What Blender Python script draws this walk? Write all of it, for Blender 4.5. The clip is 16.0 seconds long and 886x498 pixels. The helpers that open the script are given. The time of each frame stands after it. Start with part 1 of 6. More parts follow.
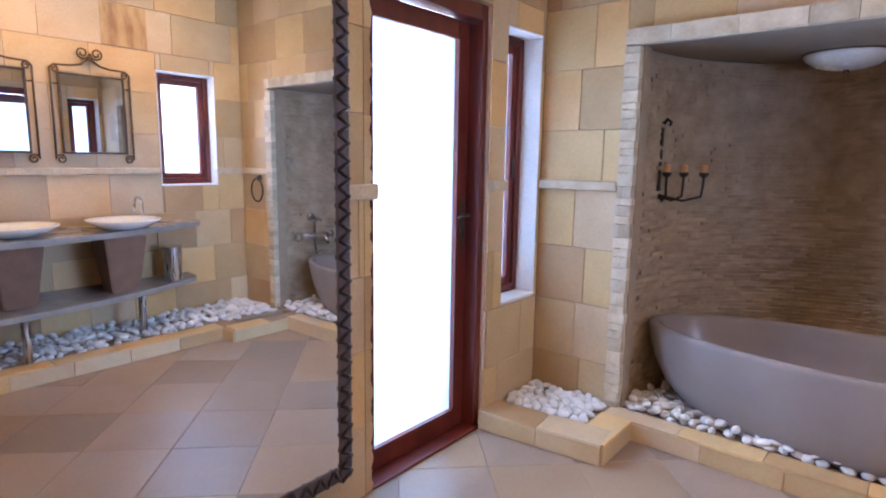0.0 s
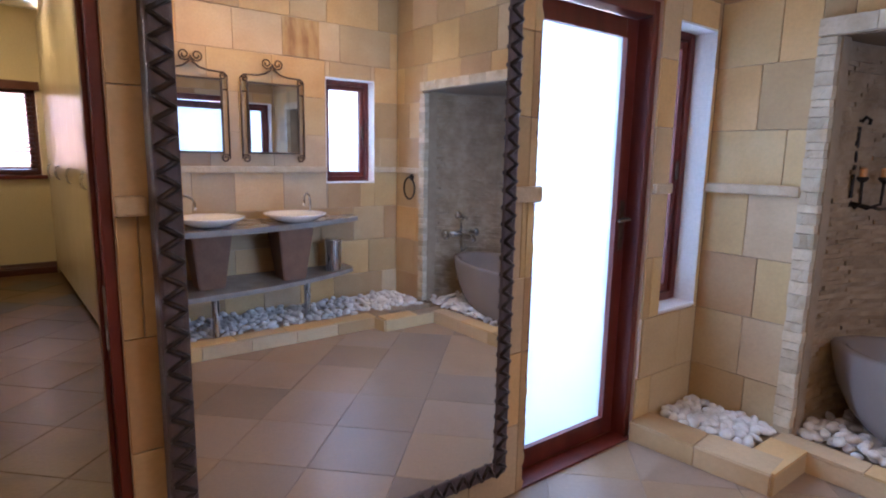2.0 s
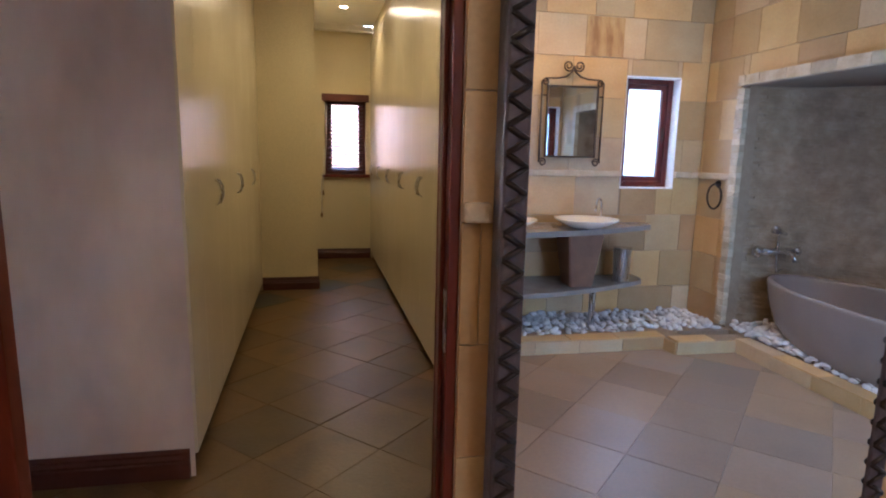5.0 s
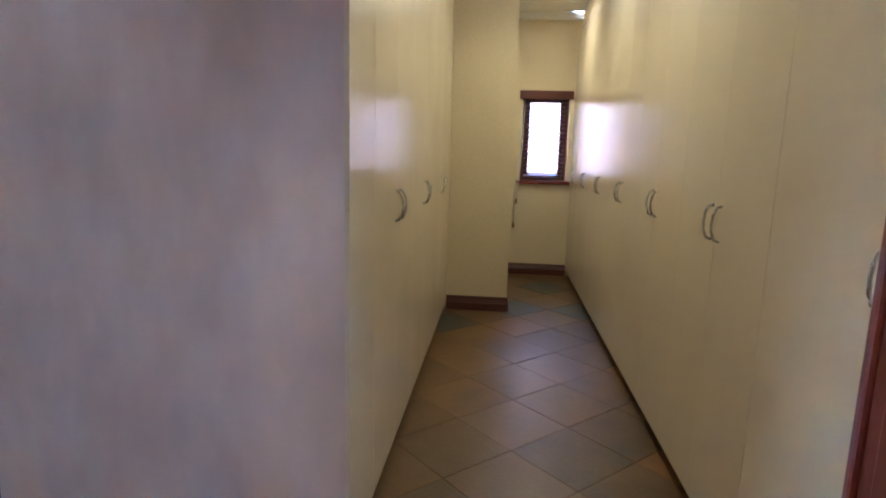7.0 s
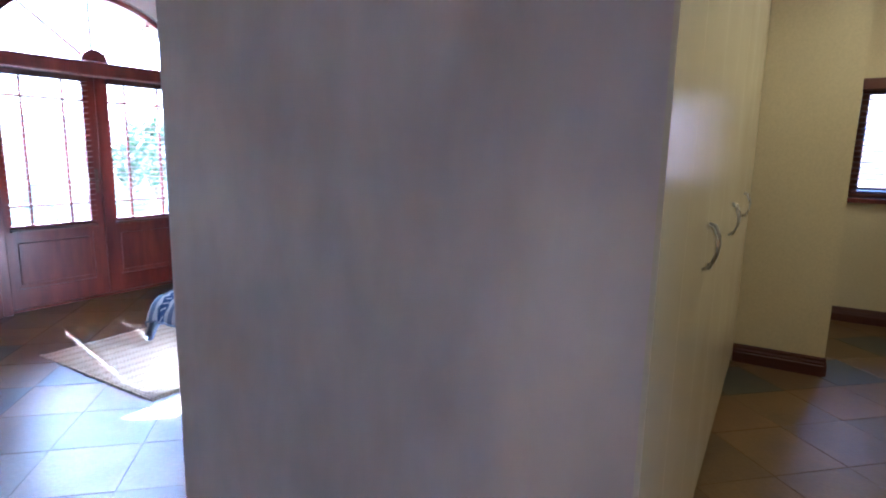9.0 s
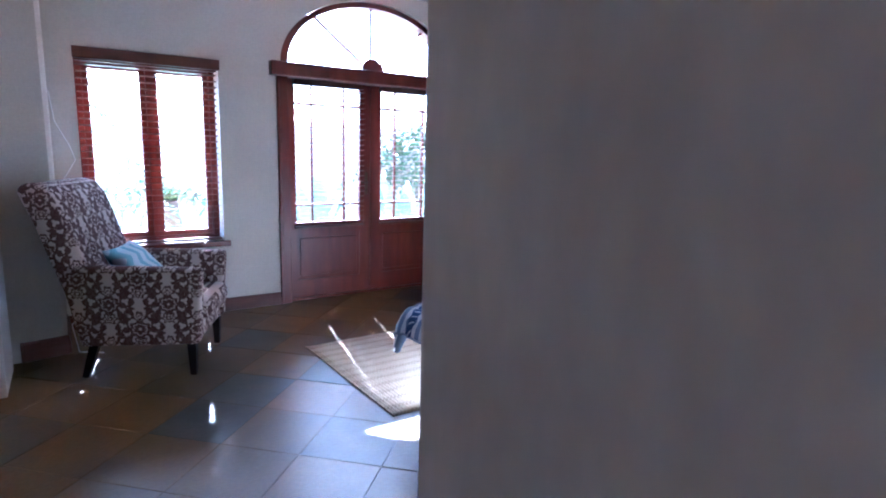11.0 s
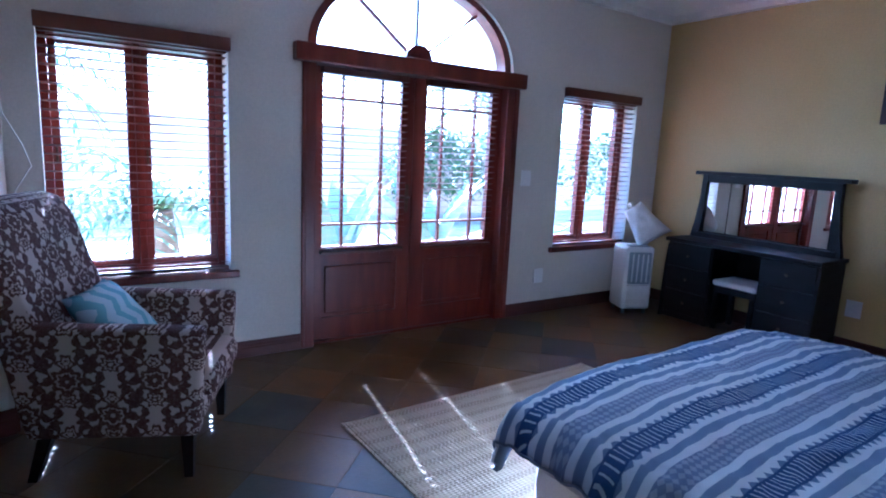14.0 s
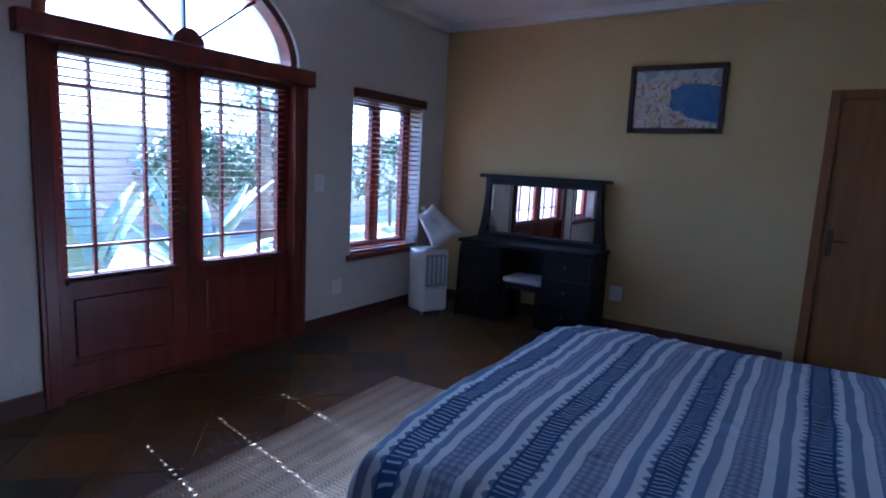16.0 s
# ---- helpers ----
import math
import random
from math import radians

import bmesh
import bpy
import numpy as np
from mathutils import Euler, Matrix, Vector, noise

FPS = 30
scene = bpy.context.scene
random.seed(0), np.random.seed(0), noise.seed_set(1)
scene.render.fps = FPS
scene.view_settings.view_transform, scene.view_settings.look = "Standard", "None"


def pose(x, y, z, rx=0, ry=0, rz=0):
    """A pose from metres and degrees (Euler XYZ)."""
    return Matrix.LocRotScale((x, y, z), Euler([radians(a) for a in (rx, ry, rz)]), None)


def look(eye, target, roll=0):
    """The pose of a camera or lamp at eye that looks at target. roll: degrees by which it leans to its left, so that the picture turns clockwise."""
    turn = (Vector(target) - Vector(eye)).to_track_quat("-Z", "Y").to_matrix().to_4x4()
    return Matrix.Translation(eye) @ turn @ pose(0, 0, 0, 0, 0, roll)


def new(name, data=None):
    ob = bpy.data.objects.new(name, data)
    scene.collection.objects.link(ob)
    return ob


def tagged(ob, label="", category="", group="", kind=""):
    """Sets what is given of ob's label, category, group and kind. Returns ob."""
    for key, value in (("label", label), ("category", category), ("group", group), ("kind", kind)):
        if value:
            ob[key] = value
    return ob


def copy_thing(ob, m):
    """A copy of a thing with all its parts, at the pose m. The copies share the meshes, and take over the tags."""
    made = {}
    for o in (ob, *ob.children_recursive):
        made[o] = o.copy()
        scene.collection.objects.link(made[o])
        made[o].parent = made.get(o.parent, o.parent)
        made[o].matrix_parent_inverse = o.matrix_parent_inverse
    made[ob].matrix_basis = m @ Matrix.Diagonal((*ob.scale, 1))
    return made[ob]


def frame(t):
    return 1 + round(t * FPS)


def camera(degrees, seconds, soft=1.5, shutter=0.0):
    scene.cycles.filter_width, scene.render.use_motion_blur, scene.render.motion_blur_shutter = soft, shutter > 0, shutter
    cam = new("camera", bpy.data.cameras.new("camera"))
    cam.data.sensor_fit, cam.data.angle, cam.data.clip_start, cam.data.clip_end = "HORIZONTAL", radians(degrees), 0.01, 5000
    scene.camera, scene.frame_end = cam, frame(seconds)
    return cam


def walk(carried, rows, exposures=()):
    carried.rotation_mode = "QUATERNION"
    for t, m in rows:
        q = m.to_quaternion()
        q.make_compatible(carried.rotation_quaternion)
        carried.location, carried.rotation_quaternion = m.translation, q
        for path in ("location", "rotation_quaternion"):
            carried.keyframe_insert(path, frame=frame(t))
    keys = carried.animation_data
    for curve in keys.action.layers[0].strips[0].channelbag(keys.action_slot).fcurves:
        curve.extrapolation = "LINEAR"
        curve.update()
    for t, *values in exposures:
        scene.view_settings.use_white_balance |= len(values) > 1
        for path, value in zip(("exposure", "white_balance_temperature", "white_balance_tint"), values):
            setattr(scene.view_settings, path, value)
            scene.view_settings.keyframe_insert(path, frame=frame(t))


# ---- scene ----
cam = camera(75.8, 16.0, soft=2.0)
PATH = [
    (0, (0.119, 0.113, 1.378), (-1.139, 1.638, 1.07), 0.9),
    (0.5, (0.1, 0.097, 1.394), (-1.229, 1.558, 1.075), 0.8),
    (1, (0.09, 0.068, 1.386), (-1.316, 1.454, 1.071), 1.0),
    (1.5, (0.073, 0.04, 1.381), (-1.415, 1.339, 1.067), 1.1),
    (2, (0.055, 0.009, 1.393), (-1.517, 1.203, 1.071), 1.1),
    (2.5, (0.048, -0.005, 1.403), (-1.602, 1.077, 1.077), 1.0),
    (3, (0.038, -0.049, 1.395), (-1.677, 0.927, 1.072), 1.3),
    (5.5, (-0.366, -0.115, 1.4), (-2.328, 0.078, 1.064), 1.3),
    (6, (-0.651, -0.158, 1.407), (-2.622, -0.13, 1.066), 1.7),
    (6.5, (-0.863, -0.217, 1.427), (-2.83, -0.315, 1.078), 2.2),
    (7, (-1.017, -0.206, 1.397), (-2.971, -0.464, 1.061), 1.5),
    (7.5, (-1.178, -0.255, 1.389), (-3.099, -0.698, 1.054), 1.3),
    (8, (-1.343, -0.357, 1.426), (-3.209, -0.988, 1.083), 1.5),
    (8.5, (-1.442, -0.366, 1.413), (-3.224, -1.213, 1.086), 1.0),
    (9, (-1.591, -0.49, 1.429), (-3.253, -1.548, 1.089), 1.2),
    (9.5, (-1.694, -0.562, 1.428), (-3.199, -1.829, 1.081), 1.0),
    (10, (-1.779, -0.652, 1.439), (-3.127, -2.087, 1.092), 1.0),
    (12.5, (-1.947, -1.561, 1.428), (-2.871, -3.301, 1.085), 2.2),
    (13, (-1.996, -1.779, 1.43), (-2.933, -3.513, 1.089), 2.5),
    (13.5, (-2.049, -1.941, 1.431), (-3.031, -3.651, 1.096), 2.6),
    (14, (-2.057, -2.112, 1.467), (-3.157, -3.748, 1.13), 2.8),
    (14.5, (-2.084, -2.234, 1.467), (-3.33, -3.763, 1.134), 3.0),
    (15, (-2.107, -2.343, 1.459), (-3.502, -3.74, 1.14), 3.1),
    (15.5, (-2.122, -2.416, 1.465), (-3.666, -3.65, 1.159), 3.0),
    (16, (-2.112, -2.498, 1.468), (-3.769, -3.579, 1.177), 2.9),
]
EXPOSURES = [(0.0, 6.15, 5600, 29), (1.0, 6.1, 5600, 29), (1.5, 5.85, 5700, 29), (2.0, 5.6, 5700, 29), (2.5, 5.0, 5800, 30), (3.0, 4.0, 5900, 32), (4.2, 4.95, 5600, 27), (5.5, 5.88, 5300, 21), (6.2, 6.1, 4900, 19),
             (7.0, 6.22, 4550, 18), (8.0, 6.1, 4450, 17), (9.0, 5.78, 4350, 15), (9.5, 5.48, 4350, 14), (10.2, 5.23, 4350, 14), (12.5, 5.0, 4250, 14), (14.0, 4.38, 4000, 12), (15.0, 3.92, 4000, 13), (16.0, 3.46, 4050, 14)]
walk(cam, [(t, look(eye, target, roll)) for t, eye, target, roll in PATH], EXPOSURES)

# ---- light ----
SUN_WAY = Vector((0.19, 1.0, -0.86)).normalized()
world = bpy.data.worlds.new("daylight")
scene.world = world
world.use_nodes = True
sky = world.node_tree.nodes.new("ShaderNodeTexSky")
sky.sky_type, sky.sun_disc = "NISHITA", False
sky.sun_elevation, sky.sun_rotation = radians(40), radians(190.8)
world.node_tree.links.new(sky.outputs[0], world.node_tree.nodes["Background"].inputs[0])
world.node_tree.nodes["Background"].inputs[1].default_value = 0.15


def lamp(name, kind, m, power, colour, **more):
    data = bpy.data.lights.new(name, kind)
    data.energy, data.color = power, colour
    if kind == "SUN":
        data.angle = more["angle"]
    if kind == "AREA":
        data.shape, data.size, data.size_y = "RECTANGLE", more["w"], more["h"]
    if kind == "SPOT":
        data.spot_size, data.spot_blend, data.shadow_soft_size = radians(more["cone"]), 0.8, 0.04
    if kind == "POINT":
        data.shadow_soft_size = more["r"]
    ob = new(name, data)
    ob.matrix_world = m
    return ob


lamp("sun", "SUN", look((0, 0, 0), SUN_WAY), 5.0, (1.0, 0.93, 0.82), angle=radians(0.4))
# daylight outside the frosted door and the two bathroom windows
DAY = (0.50, 0.72, 1.0)
lamp("door_daylight", "AREA", look((-1.95, 1.98, 1.1), (0, 1.98, 1.0)), 1.55, DAY, w=0.75, h=1.95)
lamp("narrow_window_daylight", "AREA", look((-1.90, 2.73, 1.34), (0, 2.73, 1.3)), 0.9, DAY, w=0.34, h=1.4)
lamp("vanity_window_daylight", "AREA", look((2.10, 2.44, 1.6), (0, 2.3, 1.4)), 0.62, DAY, w=0.5, h=0.9)
WARM = (1.0, 0.77, 0.32)
for i, (px, py) in enumerate(((-3.6, -0.1), (-5.2, -0.12), (-6.7, 0.02))):
    lamp("corridor_bulb", "SPOT", pose(px, py, 2.84), 0.27, WARM, cone=140)
# Bathroom ceiling lamps, all unseen; the pair at x = -0.2 is added fill.
for px, py, power in ((1.1, 1.2, 0.72), (1.1, 2.1, 0.40), (-0.2, 0.9, 0.09), (-0.2, -0.6, 0.42)):
    lamp("unseen_bathroom_bulb", "SPOT", pose(px, py, 2.84), power, (1.0, 0.56, 0.18), cone=130)

# ---- materials ----
def node_material(name):
    m = bpy.data.materials.new(name)
    m.use_nodes = True
    return m, m.node_tree, m.node_tree.nodes["Principled BSDF"]


def ramp_of(tree, stops):
    r = tree.nodes.new("ShaderNodeValToRGB")
    while len(r.color_ramp.elements) < len(stops):
        r.color_ramp.elements.new(0.5)
    for e, (p, c) in zip(r.color_ramp.elements, stops):
        e.position, e.color = p, (*c, 1)
    return r


def surface(name, colours, rough=0.6, scale=6.0, metal=0.0, bump=0.1, grain=60.0, per_piece=0.0, rough_var=0.12, stretch=(1, 1, 1),
            spec=0.5, palette=None, detail=6.0, hue_mix=0.35, speck=0.06):
    """A painted, stone, wood or cloth surface: two scales of noise in the colour, fine relief, and, for pieces, a tone of their own."""
    m, tree, bsdf = node_material(name)
    n, link = tree.nodes, tree.links.new
    coord, mapping = n.new("ShaderNodeTexCoord"), n.new("ShaderNodeMapping")
    mapping.inputs["Scale"].default_value = stretch
    link(coord.outputs["Object"], mapping.inputs[0])
    place = mapping.outputs[0]
    info = n.new("ShaderNodeObjectInfo")
    if per_piece or palette:
        shift = n.new("ShaderNodeVectorMath")
        shift.operation = "MULTIPLY_ADD"
        link(info.outputs["Random"], shift.inputs[0])
        shift.inputs[1].default_value = (37, 91, 53)
        link(place, shift.inputs[2])
        place = shift.outputs[0]
    big, small = n.new("ShaderNodeTexNoise"), n.new("ShaderNodeTexNoise")
    for node, s, d in ((big, scale, detail), (small, grain, 3.0)):
        node.inputs["Scale"].default_value, node.inputs["Detail"].default_value = s, d
        link(place, node.inputs["Vector"])
    count = len(colours)
    r = ramp_of(tree, [(0.3 + 0.4 * i / max(1, count - 1), c) for i, c in enumerate(colours)])
    link(big.outputs["Fac"], r.inputs[0])
    out = r.outputs[0]
    if palette:
        pr = ramp_of(tree, [(i / len(palette), c) for i, c in enumerate(palette)])
        pr.color_ramp.interpolation = "CONSTANT"
        link(info.outputs["Random"], pr.inputs[0])
        mix = n.new("ShaderNodeMix")
        mix.data_type = "RGBA"
        mix.inputs["Factor"].default_value = hue_mix
        link(pr.outputs[0], mix.inputs["A"])
        link(out, mix.inputs["B"])
        out = mix.outputs["Result"]
    hsv = n.new("ShaderNodeHueSaturation")
    value = n.new("ShaderNodeMapRange")
    value.inputs["From Min"].default_value, value.inputs["From Max"].default_value = 0.25, 0.75
    value.inputs["To Min"].default_value, value.inputs["To Max"].default_value = 1 - speck, 1 + speck
    link(small.outputs["Fac"], value.inputs["Value"])
    if per_piece:
        tone = n.new("ShaderNodeMapRange")
        tone.inputs["To Min"].default_value, tone.inputs["To Max"].default_value = 1 - per_piece, 1 + per_piece
        link(info.outputs["Random"], tone.inputs["Value"])
        both = n.new("ShaderNodeMath")
        both.operation = "MULTIPLY"
        link(value.outputs[0], both.inputs[0])
        link(tone.outputs[0], both.inputs[1])
        link(both.outputs[0], hsv.inputs["Value"])
    else:
        link(value.outputs[0], hsv.inputs["Value"])
    link(out, hsv.inputs["Color"])
    link(hsv.outputs[0], bsdf.inputs["Base Color"])
    rr = n.new("ShaderNodeMapRange")
    rr.inputs["To Min"].default_value, rr.inputs["To Max"].default_value = max(0.03, rough - rough_var), min(1, rough + rough_var)
    link(big.outputs["Fac"], rr.inputs["Value"])
    link(rr.outputs[0], bsdf.inputs["Roughness"])
    bsdf.inputs["Metallic"].default_value = metal
    bsdf.inputs["Specular IOR Level"].default_value = spec
    if bump:
        b, add = n.new("ShaderNodeBump"), n.new("ShaderNodeMath")
        add.operation, add.inputs[1].default_value = "MULTIPLY_ADD", 2.0
        link(big.outputs["Fac"], add.inputs[0])
        link(small.outputs["Fac"], add.inputs[2])
        b.inputs["Strength"].default_value, b.inputs["Distance"].default_value = bump, 0.01
        link(add.outputs[0], b.inputs["Height"])
        link(b.outputs[0], bsdf.inputs["Normal"])
    return m


SANDSTONE = surface("sandstone_tile", [(0.42, 0.25, 0.105), (0.53, 0.35, 0.165), (0.60, 0.44, 0.24)], 0.42, 3.4, bump=0.10, per_piece=0.20, detail=9.0,
                    palette=[(0.54, 0.35, 0.14), (0.60, 0.44, 0.23), (0.40, 0.235, 0.105), (0.59, 0.41, 0.165), (0.49, 0.37, 0.23), (0.56, 0.33, 0.11)], hue_mix=0.45)
BATH_FLOOR = surface("sandstone_floor_tile", [(0.225, 0.15, 0.09), (0.30, 0.208, 0.133), (0.25, 0.20, 0.163)], 0.33, 2.2, bump=0.05, rough_var=0.04, per_piece=0.25,
                     palette=[(0.31, 0.205, 0.125), (0.25, 0.195, 0.157), (0.33, 0.22, 0.125), (0.225, 0.17, 0.134)], hue_mix=0.5)
GROUT = surface("grout", [(0.30, 0.215, 0.135), (0.36, 0.27, 0.175)], 0.9, 12, bump=0.2)
SLATE = surface("slate_floor_tile", [(0.060, 0.034, 0.013), (0.115, 0.064, 0.021), (0.155, 0.085, 0.026), (0.085, 0.058, 0.028)], 0.335, 2.6, rough_var=0.045, bump=0.12, per_piece=0.24, detail=9.0, speck=0.12,
                palette=[(0.14, 0.076, 0.024), (0.155, 0.088, 0.03), (0.072, 0.052, 0.026), (0.115, 0.066, 0.024), (0.15, 0.084, 0.027), (0.095, 0.060, 0.025), (0.17, 0.082, 0.024), (0.105, 0.070, 0.037), (0.072, 0.042, 0.019)], hue_mix=0.5)
SLATE_GROUT = surface("slate_grout", [(0.085, 0.05, 0.021), (0.12, 0.072, 0.031)], 0.5, 14, bump=0.2)
BORDER = surface("cream_split_stone", [(0.46, 0.36, 0.22), (0.56, 0.46, 0.31), (0.64, 0.55, 0.39)], 0.7, 10, bump=0.4, per_piece=0.2)
CLADDING = surface("stacked_stone", [(0.24, 0.155, 0.08), (0.32, 0.22, 0.125), (0.40, 0.29, 0.18)], 0.55, 9, bump=0.35, per_piece=0.14)
PLASTER = surface("suede_plaster", [(0.58, 0.475, 0.415), (0.67, 0.565, 0.505), (0.76, 0.655, 0.60)], 0.75, 3.0, bump=0.03, grain=14, stretch=(1, 1, 0.5), speck=0.035, detail=3.0)
WALL_PAINT = surface("beige_wall_paint", [(0.56, 0.52, 0.45), (0.61, 0.57, 0.50)], 0.8, 1.5, bump=0.05, grain=80)
YELLOW_PAINT = surface("ochre_wall_paint", [(0.56, 0.40, 0.17), (0.60, 0.45, 0.22)], 0.75, 1.2, bump=0.05, grain=70)
CORRIDOR_PAINT = surface("cream_wall_paint", [(0.62, 0.53, 0.32), (0.66, 0.57, 0.36)], 0.6, 1.4, bump=0.04, grain=70)
CEILING_PAINT = surface("white_ceiling_paint", [(0.76, 0.75, 0.72), (0.80, 0.79, 0.77)], 0.85, 2, bump=0.03)
CUPBOARD = surface("cream_cupboard_paint", [(0.70, 0.62, 0.45), (0.74, 0.66, 0.49)], 0.23, 2, bump=0.0, rough_var=0.03, speck=0.01)
WHITE_BOARD = surface("white_cupboard_board", [(0.66, 0.64, 0.60), (0.70, 0.68, 0.64)], 0.4, 2, bump=0.01)
MAHOGANY = surface("mahogany", [(0.07, 0.009, 0.005), (0.115, 0.016, 0.008), (0.155, 0.027, 0.013)], 0.35, 3, bump=0.04, grain=50, stretch=(4, 4, 0.6), rough_var=0.05)
DARKWOOD = surface("dark_skirting_wood", [(0.06, 0.016, 0.011), (0.09, 0.025, 0.015)], 0.4, 4, bump=0.06, stretch=(1, 1, 6))
BLINDWOOD = surface("dark_blind_slat", [(0.08, 0.024, 0.013), (0.12, 0.036, 0.02)], 0.35, 6, bump=0.03)
EBONY = surface("black_brown_lacquer", [(0.008, 0.007, 0.008), (0.013, 0.011, 0.012)], 0.42, spec=0.25, scale=4, bump=0.04, stretch=(1, 1, 4))
PINE = surface("pine_door_wood", [(0.20, 0.085, 0.020), (0.27, 0.12, 0.034)], 0.4, 3, bump=0.06, stretch=(5, 5, 0.5))
BATHTUB = surface("grey_stone_resin", [(0.215, 0.175, 0.15), (0.255, 0.215, 0.19)], 0.22, 2.5, bump=0.0, rough_var=0.01, speck=0.015)
PEBBLE = surface("white_pebble", [(0.66, 0.62, 0.57), (0.78, 0.76, 0.72)], 0.55, 14, bump=0.1, per_piece=0.12)
IRON = surface("wrought_iron", [(0.025, 0.02, 0.018), (0.045, 0.035, 0.03)], 0.5, 30, metal=0.7, bump=0.2)
RUST_IRON = surface("bronze_iron", [(0.07, 0.045, 0.03), (0.12, 0.08, 0.05)], 0.45, 30, metal=0.6, bump=0.2)
STEEL = surface("brushed_steel", [(0.50, 0.50, 0.50), (0.60, 0.60, 0.60)], 0.28, 8, metal=1.0, bump=0.02, stretch=(14, 14, 1))
CHROME = surface("chrome", [(0.72, 0.72, 0.72), (0.78, 0.78, 0.78)], 0.08, 5, metal=1.0, bump=0.0, rough_var=0.03)
PORCELAIN = surface("cream_porcelain", [(0.78, 0.74, 0.66), (0.82, 0.78, 0.72)], 0.15, 3, bump=0.0, rough_var=0.04)
COUNTER = surface("grey_counter_stone", [(0.24, 0.21, 0.18), (0.31, 0.28, 0.25)], 0.22, 9, rough_var=0.04, bump=0.02)
TERRACOTTA = surface("terracotta_block", [(0.16, 0.08, 0.045), (0.22, 0.115, 0.065)], 0.7, 10, bump=0.15)
WHITE_PLASTIC = surface("white_plastic", [(0.72, 0.71, 0.69), (0.76, 0.75, 0.73)], 0.35, 5, bump=0.0)
GREY_PLASTIC = surface("grey_plastic", [(0.26, 0.30, 0.32), (0.32, 0.36, 0.38)], 0.4, 5, bump=0.0)
WHITE_PAINT = surface("white_window_paint", [(0.78, 0.77, 0.74), (0.82, 0.81, 0.79)], 0.5, 4, bump=0.05)


def glass_material(name, tint, haze):
    m, tree, bsdf = node_material(name)
    clear, gloss = tree.nodes.new("ShaderNodeBsdfTransparent"), tree.nodes.new("ShaderNodeBsdfGlossy")
    milk, mix, mix2 = tree.nodes.new("ShaderNodeBsdfTranslucent"), tree.nodes.new("ShaderNodeMixShader"), tree.nodes.new("ShaderNodeMixShader")
    clear.inputs[0].default_value = milk.inputs[0].default_value = (*tint, 1)
    gloss.inputs["Roughness"].default_value = 0.05 + 0.4 * haze
    mix.inputs[0].default_value, mix2.inputs[0].default_value = haze, 0.06
    link = tree.links.new
    link(clear.outputs[0], mix.inputs[1])
    link(milk.outputs[0], mix.inputs[2])
    link(mix.outputs[0], mix2.inputs[1])
    link(gloss.outputs[0], mix2.inputs[2])
    link(mix2.outputs[0], tree.nodes["Material Output"].inputs[0])
    return m


GLASS = glass_material("window_glass", (0.96, 0.98, 0.98), 0.0)
FROSTED = glass_material("frosted_glass", (0.35, 0.385, 0.395), 0.6)
MIRROR, _, mirror_bsdf = node_material("mirror_silver")
mirror_bsdf.inputs["Base Color"].default_value = (0.86, 0.87, 0.87, 1)
mirror_bsdf.inputs["Metallic"].default_value, mirror_bsdf.inputs["Roughness"].default_value = 1.0, 0.01


def glow_material(name, colour, strength):
    m, tree, bsdf = node_material(name)
    bsdf.inputs["Base Color"].default_value = (*colour, 1)
    bsdf.inputs["Emission Color"].default_value = (*colour, 1)
    bsdf.inputs["Emission Strength"].default_value = strength
    return m


BULB = glow_material("warm_bulb_glass", (1.0, 0.8, 0.45), 12)

# ---- building blocks ----
def box(bm, x0, x1, y0, y1, z0, z1, bevel=0.0):
    vs = [bm.verts.new((x, y, z)) for x in (x0, x1) for y in (y0, y1) for z in (z0, z1)]
    fs = [bm.faces.new([vs[i] for i in f]) for f in ((0, 1, 3, 2), (4, 6, 7, 5), (0, 4, 5, 1), (2, 3, 7, 6), (0, 2, 6, 4), (1, 5, 7, 3))]
    if bevel:
        edges = {e for f in fs for e in f.edges}
        bmesh.ops.bevel(bm, geom=list(edges), offset=bevel, segments=2, affect="EDGES", profile=0.5)
    return bm


def boxes(*rows, bevel=0.0):
    bm = bmesh.new()
    for r in rows:
        box(bm, *r, bevel=bevel)
    return bm


def lathe(profile, steps=24, cx=0, cy=0, sx=1.0, sy=1.0, bm=None):
    """A turned shape: (radius, height) from bottom to top."""
    bm = bm or bmesh.new()
    rings = []
    for r, z in profile:
        rings.append([bm.verts.new((cx + sx * r * math.cos(2 * math.pi * i / steps), cy + sy * r * math.sin(2 * math.pi * i / steps), z)) for i in range(steps)])
    for a, b in zip(rings, rings[1:]):
        for i in range(steps):
            j = (i + 1) % steps
            bm.faces.new((a[i], a[j], b[j], b[i]))
    bm.faces.new(rings[0][::-1])
    bm.faces.new(rings[-1])
    return bm


def tube(points, r, sides=8, bm=None, taper=None):
    """A round bar along a path of points."""
    bm = bm or bmesh.new()
    pts = [Vector(p) for p in points]
    rings, side = [], None
    for i, p in enumerate(pts):
        way = (pts[min(i + 1, len(pts) - 1)] - pts[max(i - 1, 0)]).normalized()
        if side is None:
            side = way.cross(Vector((0.31, 0.17, 0.93))).normalized()
        side = (side - way * side.dot(way)).normalized()
        up = way.cross(side)
        rad = r * (taper[i] if taper else 1)
        rings.append([bm.verts.new(p + rad * (math.cos(2 * math.pi * k / sides) * side + math.sin(2 * math.pi * k / sides) * up)) for k in range(sides)])
    for a, b in zip(rings, rings[1:]):
        for k in range(sides):
            j = (k + 1) % sides
            bm.faces.new((a[k], a[j], b[j], b[k]))
    bm.faces.new(rings[0][::-1])
    bm.faces.new(rings[-1])
    return bm


